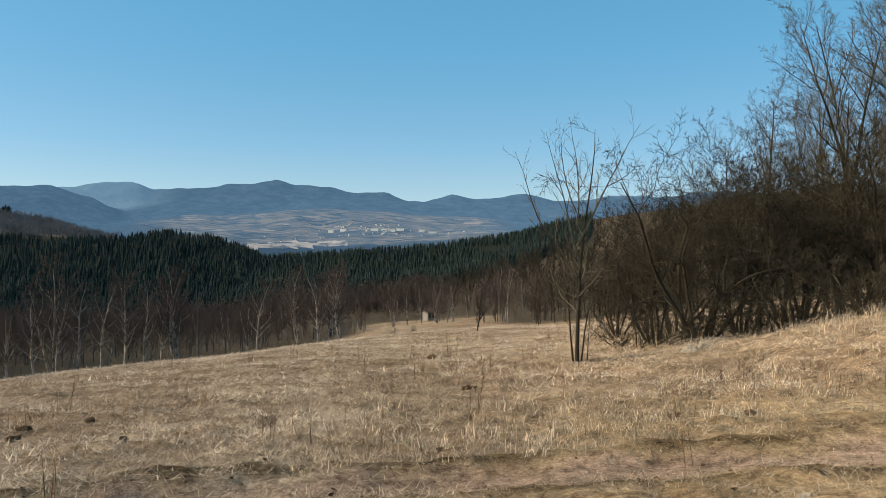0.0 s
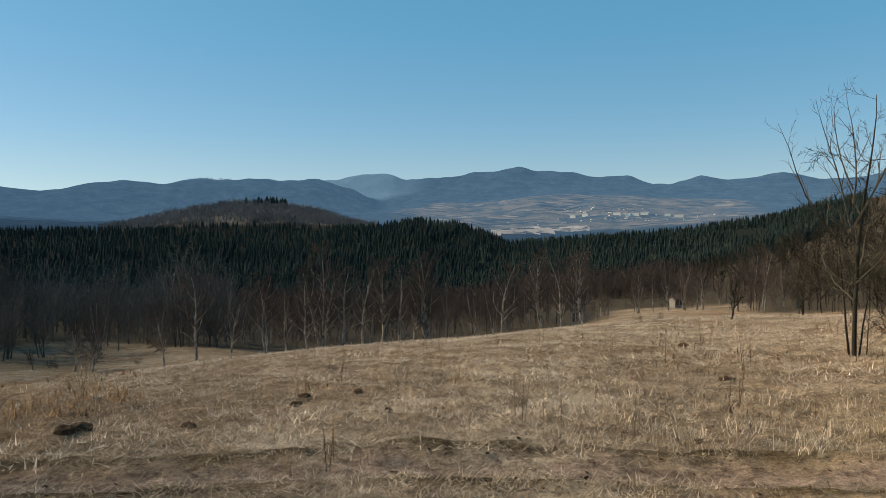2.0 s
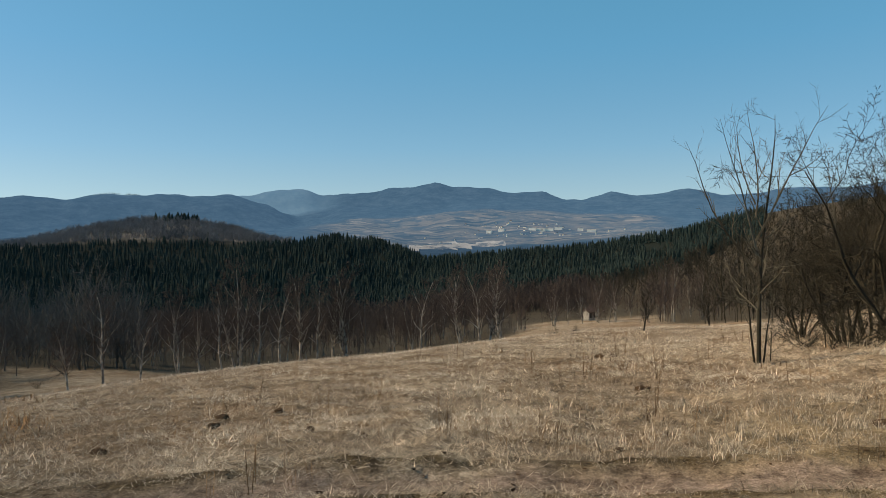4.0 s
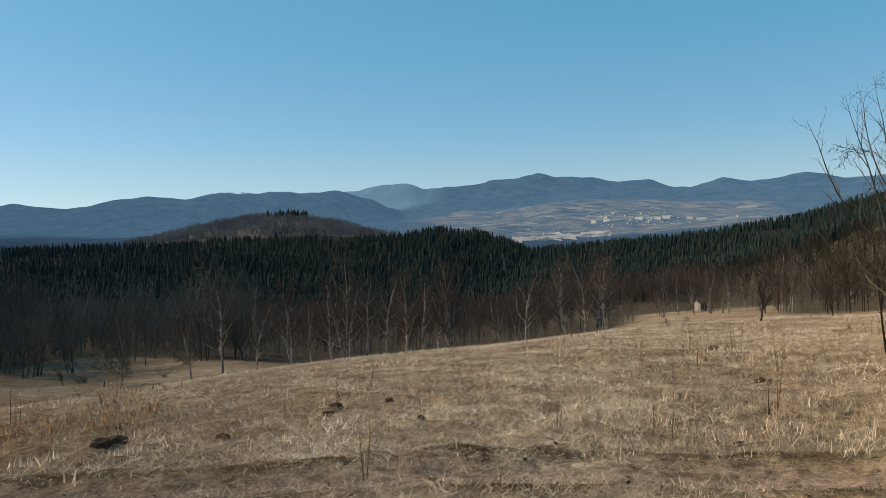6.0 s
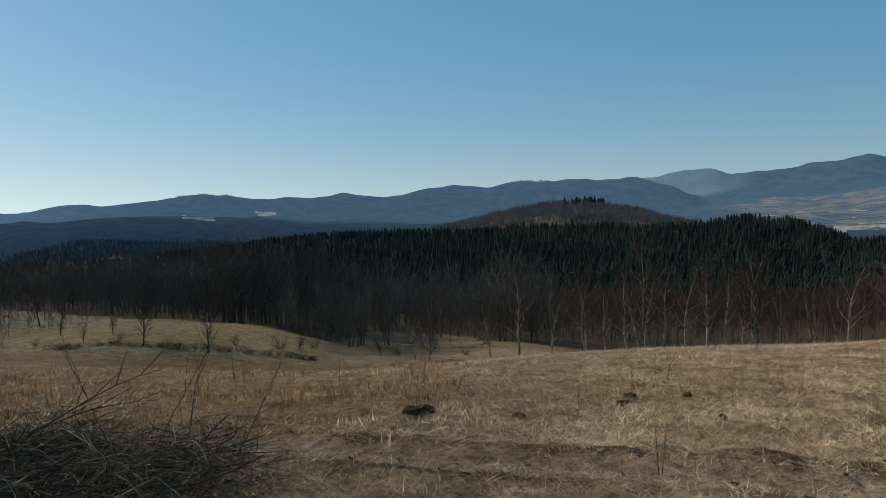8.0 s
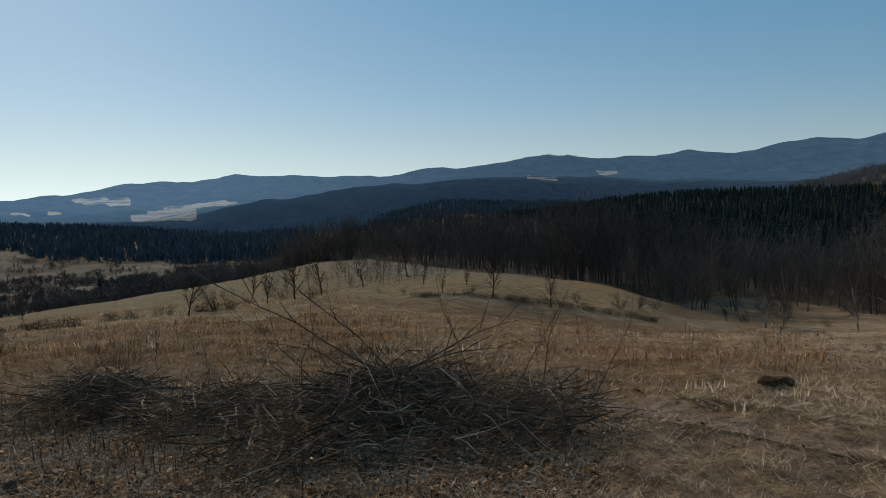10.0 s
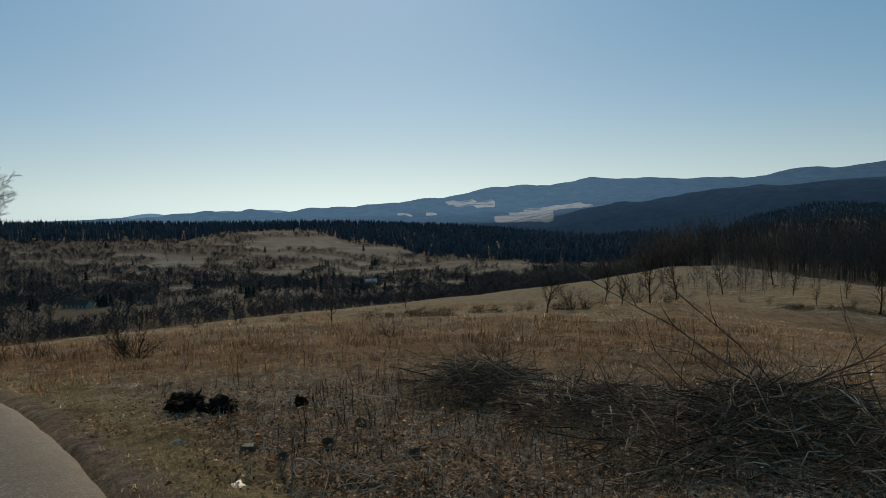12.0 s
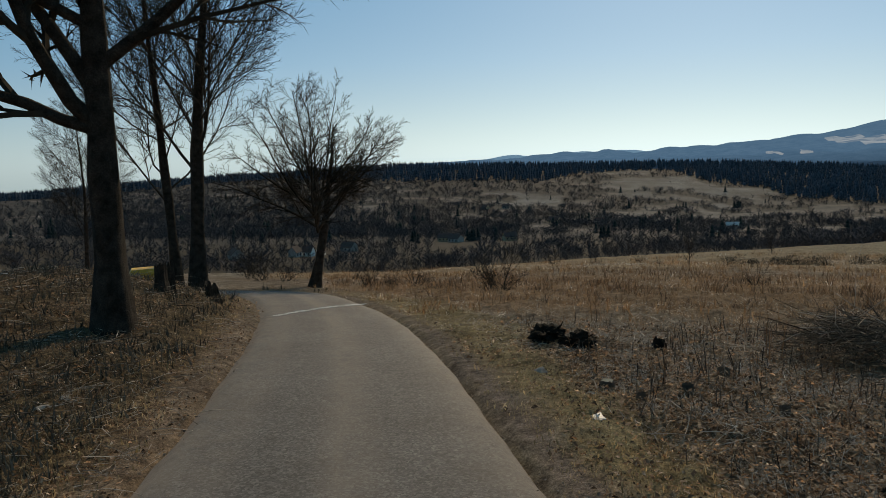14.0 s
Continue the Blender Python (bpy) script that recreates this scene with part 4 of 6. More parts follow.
def tangle(seed, n, height, wide, width, reach=0.38, low=0.08, rise=(0.25, 1.1), limbs=0):
    """A bare tree as a stem, a few limbs and many thin tapering twigs, for dense woods."""
    rng = random.Random(seed)
    verts, tris, arms = [], [], []

    def blade(q, e, w):
        side = (e - q).cross(Vector((rng.gauss(0, 1), rng.gauss(0, 1), rng.gauss(0, 1)))).normalized() * w
        k = len(verts)
        verts.extend((tuple(q + side), tuple(q - side), tuple(e)))
        tris.append((k, k + 1, k + 2))

    top = Vector((rng.gauss(0, 0.04) * height, rng.gauss(0, 0.04) * height, height * 0.96))
    for k in range(2):
        blade(Vector((0, 0, -0.5)), top * (0.85 if limbs else 1.0), width * 1.6 if not limbs else min(width * 2.6, 0.13))
    for k in range(limbs):
        u = 0.16 + 0.6 * k / limbs + rng.uniform(-0.05, 0.05)
        a = k * 2.4 + rng.gauss(0, 0.4)
        out = wide * rng.uniform(0.6, 1.1) * (1.15 - 0.6 * u)
        q = top * u
        m = q + Vector((math.cos(a) * out * 0.6, math.sin(a) * out * 0.6, height * 0.13))
        e = q + Vector((math.cos(a) * out, math.sin(a) * out, height * rng.uniform(0.28, 0.42)))
        blade(q, m.lerp(e, 0.5), width * 1.5)
        blade(m, e, width)
        arms.append((q, m, e))
    for _ in range(n):
        if arms and rng.random() < 0.85:
            q, m, e = rng.choice(arms)
            f = rng.random() ** 0.7
            q = q.lerp(m, 2 * f) if f < 0.5 else m.lerp(e, 2 * f - 1)
            a, u = math.atan2(q.y, q.x) + rng.gauss(0, 0.9), q.z / height
        else:
            u = low + (0.97 - low) * rng.random() ** 0.8
            a, out = rng.uniform(0, 6.28), wide * rng.random() ** 0.7 * (0.35 + 0.75 * math.sin(math.pi * min(1.0, u * 0.93 + 0.03)))
            q = Vector((math.cos(a) * out, math.sin(a) * out, u * height)) if not arms else top * u
        d = Vector((math.cos(a) * rng.uniform(0.1, 0.9) + rng.gauss(0, 0.25), math.sin(a) * rng.uniform(0.1, 0.9) + rng.gauss(0, 0.25), rng.uniform(*rise))).normalized()
        blade(q, q + d * height * reach * rng.uniform(0.35, 1.0) * (1.1 - 0.6 * min(1.0, u)), width * rng.uniform(0.5, 1.2) * (0.8 if arms else 1.0))
    return np.array(verts, np.float32), np.array(tris, np.int32)


near_tangles = [tangle(400 + s, 185, 12, 3.0, 0.042, 0.22, 0.2, (0.0, 1.0), 11) for s in range(9)]
mid_tangles = [tangle(420 + s, 66, 10, 3.0, 0.10, 0.24, 0.15, (0.0, 1.0), 7) for s in range(8)]
far_tangles = [tangle(440 + s, 38, 6.5, 2.4, 0.15, 0.26, 0.12, (0.0, 1.0), 6) for s in range(9)]


def conifer(seed, tiers=5, sides=4):
    rng = random.Random(seed)
    verts, faces = [], []
    for t in range(tiers):
        z0 = 1.2 + (t / tiers) ** 0.9 * 15.5
        rad = 3.0 * (1 - t / tiers) ** 0.85 + 0.35
        base = len(verts)
        verts.append((0, 0, z0 + 18 / tiers * 1.35))
        for s in range(sides * 2):
            a = math.pi * s / sides + rng.uniform(-0.2, 0.2)
            q = rad * (rng.uniform(0.85, 1.2) if s % 2 == 0 else rng.uniform(0.45, 0.6))
            verts.append((math.cos(a) * q, math.sin(a) * q, z0 + (rng.uniform(-0.7, 0.1) if s % 2 == 0 else 0.5)))
        for s in range(sides * 2):
            faces.append((base, base + 1 + s, base + 1 + (s + 1) % (sides * 2)))
    return np.array(verts, np.float32), np.array(faces, np.int32)


firs = [conifer(s, 4, 4) for s in range(8)]
far_firs = [conifer(40 + s, 3, 3) for s in range(6)]
W = random.Random(5)


def woods(name, templates, places, sizes, material, label, wide=(0.8, 1.2)):
    tagged(new(name, scatter(name, templates, places, sizes, material, W, wide)), label, "woods", kind="stuff")


def sizes(n, lo, hi):
    return [W.uniform(lo, hi) for _ in range(n)]


def stands(q, lo, hi):
    """Sizes that rise and fall from stand to stand, with strays."""
    return [lo + (hi - lo) * min(1.0, max(0.0, 0.45 + 1.1 * noise.noise(Vector((p[0] * 0.035, p[1] * 0.035, 5))) + W.gauss(0, 0.28))) for p in q]


def edge(b):
    return np.interp(b, *FOREST_EDGE)


HOLLOW = -math.tan(math.radians(46))
# bare woods in the hollow beyond the meadow
q = spread(W, 1050, 33, 84, 118, 300, lambda b, r: r > np.interp(b, *NEAR_EDGE))
woods("bare_wood", near_tangles, [p for p in q if p[0] > HOLLOW * p[1]], stands([p for p in q if p[0] > HOLLOW * p[1]], 0.4, 1.4), M_TWIG_GREY, "grey leafless woods filling the hollow below the meadow")
# the same wood past this bearing, in the darker backlit twig colour
woods("bare_wood", near_tangles, [p for p in q if p[0] <= HOLLOW * p[1]], stands([p for p in q if p[0] <= HOLLOW * p[1]], 0.4, 1.4), M_TWIG_BACKLIT, "dark leafless woods behind the grassy mound")
q = spread(W, 2100, 33, 86, 250, 800, lambda b, r: np.interp(b, *NEAR_EDGE) < r < edge(b))
woods("bare_wood", mid_tangles, q, stands(q, 0.6, 1.4), M_TWIG_GREY, "grey leafless woods in the valley")
q = spread(W, 560, -9, 34, 150, 400, lambda b, r: not (-2.5 < b < 5.5 and r < 230))
woods("birch_wood", near_tangles, q, stands(q, 0.28, 1.0), M_TWIG_RED, "reddish leafless birch woods below the meadow")
q = spread(W, 1450, 1, 34, 300, 900, lambda b, r: r < edge(b))
woods("birch_wood", mid_tangles, q, stands(q, 0.45, 1.3), M_TWIG_RED, "reddish leafless birch woods in the valley")
q = spread(W, 620, -8, 62, 112, 260, lambda b, r: (r > 128 or b > 8) and (b < 33 or r > np.interp(b, *NEAR_EDGE) - 6) and not (-2.5 < b < 5.5 and r < 200))
woods("undergrowth", near_tangles, q, sizes(len(q), 0.08, 0.22), M_TWIG_GREY, "low grey brushwood under the trees")
q = spread(W, 330, -38, -7, 120, 360)
woods("brown_wood", near_tangles, q, sizes(len(q), 0.5, 1.0), M_THORN, "brown leafless woods behind the thicket")
# brown wooded slope and its spruces
q = spread(W, 1300, -36, 6, 330, 1000, lambda b, r: r < edge(b) or b < -7 or W.random() < 0.25)
woods("brown_wood", mid_tangles, q, sizes(len(q), 0.9, 1.4), M_THORN, "brown leafless woods on the valley side")
# spruce forest
q = spread(W, 18500, -11, 70, 395, 1090, lambda b, r: r > edge(b) and (b > 5 or noise.noise(Vector((b * 0.4, r * 0.012, 3))) > -0.3 - 0.05 * b * (b > 0)) and (b < 55 or r > 800 or W.random() < 0.15) and W.random() < np.interp(b, (54, 59, 64, 70), (1, 0.5, 0.12, 0.05)))
woods("spruce_forest", firs, q, stands(q, 0.26, 0.62), M_SPRUCE, "dark dense spruce forest across the valley", (1.0, 1.5))
q = spread(W, 3200, 56, 74, 1500, 2000, lambda b, r: r > 1500 + 180 * abs(noise.noise(Vector((b * 0.3, 0, 8)))))
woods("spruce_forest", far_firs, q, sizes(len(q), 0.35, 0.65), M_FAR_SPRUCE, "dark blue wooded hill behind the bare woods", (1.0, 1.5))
q = spread(W, 1500, 54, 77, 640, 1090)
woods("bare_wood", mid_tangles, q, stands(q, 0.6, 1.2), M_TWIG_BACKLIT, "dark grey leafless woods rising behind the mound")
# knoll with bare trees and a spruce clump on top
q = spread(W, 3000, 23, 42, 1110, 1440, lambda b, r: not (34.2 < b < 37.6 and 1165 < r < 1188))
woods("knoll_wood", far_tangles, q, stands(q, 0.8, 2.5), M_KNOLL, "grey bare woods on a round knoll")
q = spread(W, 44, 29.4, 32.4, 1290, 1350)
woods("knoll_spruces", firs, q, sizes(len(q), 0.7, 1.05), M_SPRUCE, "clump of dark spruces on top of the knoll", (1.2, 1.9))
# opposite valley side: spruce ridge, hedges and scattered trees
q = spread(W, 12500, 76, 162, 820, 2100, lambda b, r: r > np.interp(b, *SPRUCE_EDGE))
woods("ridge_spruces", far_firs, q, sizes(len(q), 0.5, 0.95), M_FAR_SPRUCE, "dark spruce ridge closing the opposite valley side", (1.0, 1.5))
q = spread(W, 13000, 82, 146, 600, 1700, lambda b, r: r < np.interp(b, *SPRUCE_EDGE) and (hedge(b, r) > 0.0 or W.random() < 0.012))
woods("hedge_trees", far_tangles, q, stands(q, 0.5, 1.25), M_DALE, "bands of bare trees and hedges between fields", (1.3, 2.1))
q = spread(W, 3000, 122, 162, 640, 1650, lambda b, r: noise.noise(Vector((b * 0.2, math.log(r) * 5, 9))) > -0.2)
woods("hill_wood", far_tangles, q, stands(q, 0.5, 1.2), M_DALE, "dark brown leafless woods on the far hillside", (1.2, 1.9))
q = spread(W, 170, 82, 150, 520, 1300, lambda b, r: noise.noise(Vector((b * 0.9, math.log(r) * 14, 1))) > 0.42)
woods("valley_spruces", far_firs, q, sizes(len(q), 0.28, 0.6), M_SPRUCE, "small groups of dark spruces near the village", (1.5, 2.3))
q = spread(W, 3600, 74, 152, 290, 640, lambda b, r: (b < 108 or hedge(b, r) > -0.08) and not (126.6 < b < 130.2 and 370 < r < 455) and not (116 < b < 119.5 and 430 < r < 560))
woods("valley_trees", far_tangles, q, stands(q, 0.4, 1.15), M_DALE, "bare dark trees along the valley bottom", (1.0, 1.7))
# trees that fringe the far ridge
q = spread(W, 200, 33, 61, 4385, 4400, lambda b, r: (33.2 < b < 36.2 or 56.4 < b < 60.4) and noise.noise(Vector((b * 1.5, 0, 4))) > -0.15)
q[:, 2] -= 3.5
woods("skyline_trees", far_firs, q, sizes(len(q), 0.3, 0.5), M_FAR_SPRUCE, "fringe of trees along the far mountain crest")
# ---- trees by the road ----
N = random.Random(21)
SIDE_R, SIDE_L = Vector((-0.79, 0.62, 0)), Vector((0.79, -0.62, 0))
UP = Vector((0, 0, 1))
big = tree_meshes("roadside_tree", 7, SPREADING, [((0, 0, -0.2), (-0.005, 0.004, 1), 11.5, 0.24)], M_BARK, M_TWIG, [
    ((0.0, 0.0, 2.95), SIDE_L * 1.0 + UP * 0.12, 5.2, 0.10), ((0.0, 0.0, 3.0), SIDE_L * 0.75 + UP * 0.7, 5.2, 0.12), ((0.0, 0.0, 3.5), SIDE_L * 0.6 + UP * 0.75, 5.5, 0.12),
    ((0.0, 0.0, 3.75), SIDE_R * 0.8 + UP * 0.75, 5.8, 0.105), ((0.0, 0.0, 4.9), SIDE_R * 0.2 + Vector((0.6, 0.5, 0.8)), 5.0, 0.12),
    ((0.0, 0.0, 4.7), SIDE_L * 0.3 + Vector((-0.5, -0.5, 0.7)), 5.0, 0.12), ((0.0, 0.0, 5.6), SIDE_R * 0.8 + UP * 0.4, 5.0, 0.09), ((0.0, 0.0, 4.4), SIDE_L * 0.9 + UP * 0.5, 5.0, 0.09), ((0.0, 0.0, 5.2), SIDE_R * 0.9 + UP * 0.35, 4.5, 0.06)])
plant("roadside_tree", big, foot(142.0, 10.5, 0.05), "large dark bare maple with heavy limbs on the road bank", "tree", "trees along the road", 0, 0.83)
broom = tree_meshes("slender_tree", 8, BROOM, [((0, 0, -0.2), (0.02, 0, 1), 13.5, 0.23)], M_BARK, M_TWIG)
plant("roadside_tree", broom, foot(136.6, 24.5, 0.05), "tall slender dark bare tree beside the road bend", "tree", "trees along the road", 30)
broom2 = tree_meshes("slender_tree", 9, BROOM, [((0, 0, -0.2), (0.01, 0.01, 1), 12.0, 0.17)], M_BARK, M_TWIG)
plant("roadside_tree", broom2, foot(137.9, 26.0, 0.05), "tall slender dark bare tree beside the road bend", "tree", "trees along the road", 200)
BEND = dict(slim=0.5, min=0.0055, tip=0.18, thick=0.05, shape=lambda f: 0.9, levels=[(9, 9, 4, 60, 0.3, 0.05, 0.4, 0.6), (8, 5, 15, 42, 0.15, 0.07, 0.42, 0.14), (5, 3, 10, 38, 0.12, 0.08, 0.5, 0.1), (2, 3, 7, 36, 0.05, 0.1, 0.55, 0.1), (1, 3, 0, 0, 0, 0.1, 0, 0)])
fan = []
for k in range(15):
    a = k * 2.4
    out = (0.35, 0.9, 1.9, 3.2)[k % 4]
    fan.append(((0.0, 0.07, 1.75 + 0.09 * k), (math.cos(a) * out, math.sin(a) * out, 1.0), (4.3, 3.9, 3.5, 3.1)[k % 4] - 0.04 * k, 0.048))
bend = tree_meshes("bend_tree", 10, BEND, [((0.12, -0.1, -0.2), (-0.10, 0.12, 1), 4.8, 0.18)], M_BARK, M_TWIG, fan)
plant("roadside_tree", bend, foot(128.1, 28.0, 0.05), "round-crowned dark bare tree at the road's outer bend", "tree", "trees along the road", 0, 1.12)
plant("roadside_tree", broom2, foot(143.6, 44.0, 0.05), "thin pale bare tree behind the bank", "tree", "trees along the road", 80, 0.72)

# ---- young tree and thicket at the meadow's side ----
YOUNG = dict(SAPLING, shape=lambda f: 0.75 - 0.45 * f, levels=[(12, 7, 12, 52, 0.1, 0.03, 0.34, 0.18), (6, 4, 7, 38, 0.45, 0.10, 0.42, 0.2), (3, 3, 5, 38, 0.3, 0.13, 0.5, 0.15), (2, 3, 0, 0, 0, 0.12, 0, 0)])
young = tree_meshes("young_tree", 31, YOUNG, [((0, 0, -0.1), (-0.02, 0, 1), 5.6, 0.052), ((0.1, 0.03, -0.1), (0.07, 0, 1), 2.2, 0.022), ((-0.07, 0.08, -0.1), (-0.06, 0.05, 1), 3.0, 0.026), ((0.22, 0.0, -0.1), (0.12, 0.1, 1), 1.6, 0.015)], M_THORN, M_TWIG_OLIVE, [
    ((-0.03, 0, 2.0), (-0.62, 0.1, 0.9), 3.3, 0.034), ((-0.04, 0, 2.5), (-0.3, -0.25, 1.0), 3.0, 0.028), ((-0.04, 0, 2.7), (0.42, 0.1, 0.9), 3.2, 0.032), ((-0.05, 0, 3.2), (0.2, 0.3, 1.0), 2.6, 0.024), ((-0.05, 0, 3.5), (-0.25, 0.2, 1.0), 2.2, 0.02),
    ((-0.02, 0, 1.5), (-0.9, 0.2, 0.35), 1.7, 0.016), ((-0.02, 0, 1.8), (0.8, -0.3, 0.4), 1.4, 0.014), ((-0.02, 0, 1.2), (-0.7, -0.4, 0.2), 1.3, 0.012)])
plant("young_tree", young, foot(-10.0, 17.8), "young bare many-stemmed tree standing in dry grass", "tree", "", 0, 0.98)
THORN_TREE = dict(min=0.0055, tip=0.22, thick=0.02, shape=lambda f: 0.9, levels=[(10, 6, 10, 50, -0.16, 0.12, 0.5, 0.2), (6, 4, 8, 44, 0.12, 0.15, 0.5, 0.12), (4, 3, 7, 46, 0.05, 0.18, 0.5, 0.1), (2, 3, 4, 46, 0.0, 0.2, 0.5, 0.1), (1, 3, 0, 0, 0, 0.2, 0, 0)])
thorns = []
for s in range(3):
    stems = [((0.22 * math.cos(k * 2.4), 0.22 * math.sin(k * 2.4), -0.1), (math.cos(k * 2.4) * N.uniform(0.15, 0.6), math.sin(k * 2.4) * N.uniform(0.15, 0.6), 1), N.uniform(3.2, 4.4), N.uniform(0.040, 0.062)) for k in range(7)]
    thorns.append(tree_meshes("thorn_tree", 50 + s, THORN_TREE, stems, M_THORN, M_THORN))
for i, (b, r, size) in enumerate(((-18.6, 21.0, 1.08), (-15.4, 23.5, 0.85), (-21.4, 23.5, 1.0), (-24.6, 22.0, 0.95), (-28.0, 22.5, 1.0), (-31.4, 21.5, 1.05), (-13.0, 28.0, 0.7), (-34.5, 22.0, 1.05), (-17.0, 27.0, 1.0))):
    plant("thorn_bush", thorns[i % 3], foot(b, r), "spreading dark leafless thorn tree with arching limbs in dry grass", "tree", "thicket at the meadow's side", 70 * i, size)
FUZZ = dict(SAPLING, min=0.0038, thick=0.012, levels=[(11, 6, 18, 38, 0.15, 0.04, 0.36, 0.22), (6, 4, 9, 36, 0.45, 0.10, 0.45, 0.12), (3, 3, 8, 38, 0.2, 0.12, 0.5, 0.12), (1, 3, 4, 40, 0, 0.12, 0.5, 0.1), (1, 3, 0, 0, 0, 0.1, 0, 0)])
tall = [tree_meshes("tall_sapling", 60 + s, FUZZ, stems, M_THORN, M_TWIG_OLIVE) for s, stems in enumerate((
    [((0, 0, -0.1), (0.02, 0.0, 1), 8.0, 0.085)],
    [((0, 0, -0.1), (-0.12, 0.05, 1), 8.0, 0.09), ((0.25, 0.1, -0.1), (0.22, -0.05, 1), 7.2, 0.075)],
    [((0, 0, -0.1), (0.05, 0.0, 1), 8.0, 0.08), ((-0.3, 0.1, -0.1), (-0.15, 0.1, 1), 6.4, 0.06), ((0.3, 0.2, -0.1), (0.25, 0.0, 1), 5.6, 0.05)]))]
THICKET_TOP = ((-36, -33, -30.5, -28.9, -27.6, -26, -24.5, -23.4, -22.5, -21.4, -20, -16), (21, 19.5, 17.4, 15.5, 13.6, 11.5, 10.2, 9.2, 10.4, 8.0, 6.5, 5.0))
for i, (b, r, kind) in enumerate(((-22.5, 22.6, 0), (-25.4, 26.0, 2), (-27.2, 24.5, 1), (-28.6, 26.5, 2), (-29.8, 23.5, 1), (-31.4, 25.0, 1), (-33.4, 23.0, 2), (-35.0, 26.0, 1), (-24.0, 30.0, 2), (-20.6, 30.0, 0))):
    base = foot(b, r)
    size = (r * math.tan(radians(np.interp(b, *THICKET_TOP))) + EYE - base.z) / 8.0
    plant("thicket_tree", tall[kind], base, "slender olive-grey bare tree in the thicket", "tree", "thicket at the meadow's side", 50 * i, size)

# low growth at the thicket's foot and fine brush that fills it
low = [tree_meshes("low_bush", 70 + s, dict(BUSH, min=0.005), [((N.uniform(-0.5, 0.5), N.uniform(-0.5, 0.5), -0.1), (N.gauss(0, 0.8), N.gauss(0, 0.8), 0.8), N.uniform(1.0, 2.0), 0.02) for _ in range(9)], M_THORN, M_THORN) for s in range(2)]
for i, (b, r, size) in enumerate(((-13.2, 21.5, 0.7), (-15.0, 21.0, 0.9), (-17.2, 20.8, 1.0), (-19.6, 20.4, 1.0), (-21.6, 20.4, 0.9), (-23.4, 20.2, 1.0), (-25.4, 20.0, 1.0), (-27.6, 19.6, 1.0), (-29.6, 19.2, 1.0))):
    plant("low_bush", low[i % 2], foot(b, r), "low dark tangled bush at the thicket's foot", "bush", "thicket at the meadow's side", 61 * i, size)
brush_t = [tangle(460 + s, 150, 3.4, 1.3, 0.007, 0.5, 0.0) for s in range(5)]
q = spread(W, 60, -36, -14.5, 23.5, 42, lambda b, r: r > 22 + 2.5 * math.sin(b * 1.1) ** 2)
woods("thicket_brush", brush_t, q, sizes(len(q), 0.3, 0.8), M_TWIG_OLIVE, "fine olive-grey leafless brush filling the thicket")

# ---- small trees and bushes over the fields ----
bushes = [tree_meshes("bush", 80 + s, BUSH, [((N.uniform(-0.3, 0.3), N.uniform(-0.3, 0.3), -0.1), (N.gauss(0, 0.45), N.gauss(0, 0.45), 1), N.uniform(1.3, 2.1), 0.03) for _ in range(6)], M_TWIG, M_TWIG) for s in range(3)]
lone = [tree_meshes("field_tree", 90 + s, dict(BUSH, levels=[(6, 5, 12, 40, 0.1, 0.06, 0.5, 0.2), (4, 3, 7, 36, 0.3, 0.1, 0.5, 0.1), (2, 3, 5, 36, 0, 0.12, 0.5, 0.1), (1, 3, 0, 0, 0, 0.1, 0, 0)], min=0.02), [((0, 0, -0.1), (N.gauss(0, 0.06), N.gauss(0, 0.06), 1), 3.4, 0.09)], M_BARK, M_TWIG) for s in range(3)]
FIELD_TREES = ((62.9, 89, 1.0), (58.6, 87, 0.8), (56.6, 90, 0.4), (66.6, 92, 0.45), (77.6, 61.5, 0.8), (85.1, 49.4, 0.55), (79.6, 60, 0.5), (101.1, 42, 0.32), (72.5, 120, 0.9), (68.0, 105, 0.6), (-2.6, 42, 0.5), (-7.2, 60, 0.6), (75.6, 120, 1.2), (69.2, 140, 1.2), (64.8, 96, 0.5), (79.6, 58, 0.4), (80.6, 118, 0.9), (46.2, 100, 0.5), (95.4, 90, 0.5))
for i, (b, r, size) in enumerate(FIELD_TREES):
    plant("field_tree", lone[i % 3], foot(b, r, 0.05), "small bare round-crowned tree in the dry field", "tree", "small trees in the fields", 67 * i, size * (1.35 if r > 100 else 1.15))
FIELD_BUSHES = ((96.9, 24.4, 0.32), (83.2, 51.5, 0.8), (82.2, 53, 0.7), (53.6, 93.7, 0.9), (52.2, 98, 0.8), (51.0, 104, 0.8), (76.5, 62, 0.5), (78.5, 66, 0.6), (81.0, 58, 0.35), (114.6, 21.0, 0.55), (115.4, 21.6, 0.4), (121.0, 27.6, 0.5), (122.6, 27.0, 0.4), (124.6, 28.0, 0.45), (87.0, 52, 0.4), (86.4, 52.5, 0.35), (104.5, 60, 0.4), (107.6, 55, 0.45), (110.5, 60, 0.5), (103.0, 44, 0.2), (130.5, 34, 0.5), (132.0, 36, 0.6), (133.0, 42, 0.7), (60.6, 88, 0.35), (64.4, 92, 0.4), (69.5, 95, 0.4), (71.4, 98, 0.4), (44.9, 104, 0.8), (39.8, 96, 0.5), (3.6, 84, 0.4), (2.2, 90, 0.35), (-12.2, 27, 0.6))
for i, (b, r, size) in enumerate(FIELD_BUSHES):
    plant("field_bush", bushes[i % 3], foot(b, r, 0.05), "low bare brown bush in the dry field", "bush", "bushes in the fields", 41 * i, size)
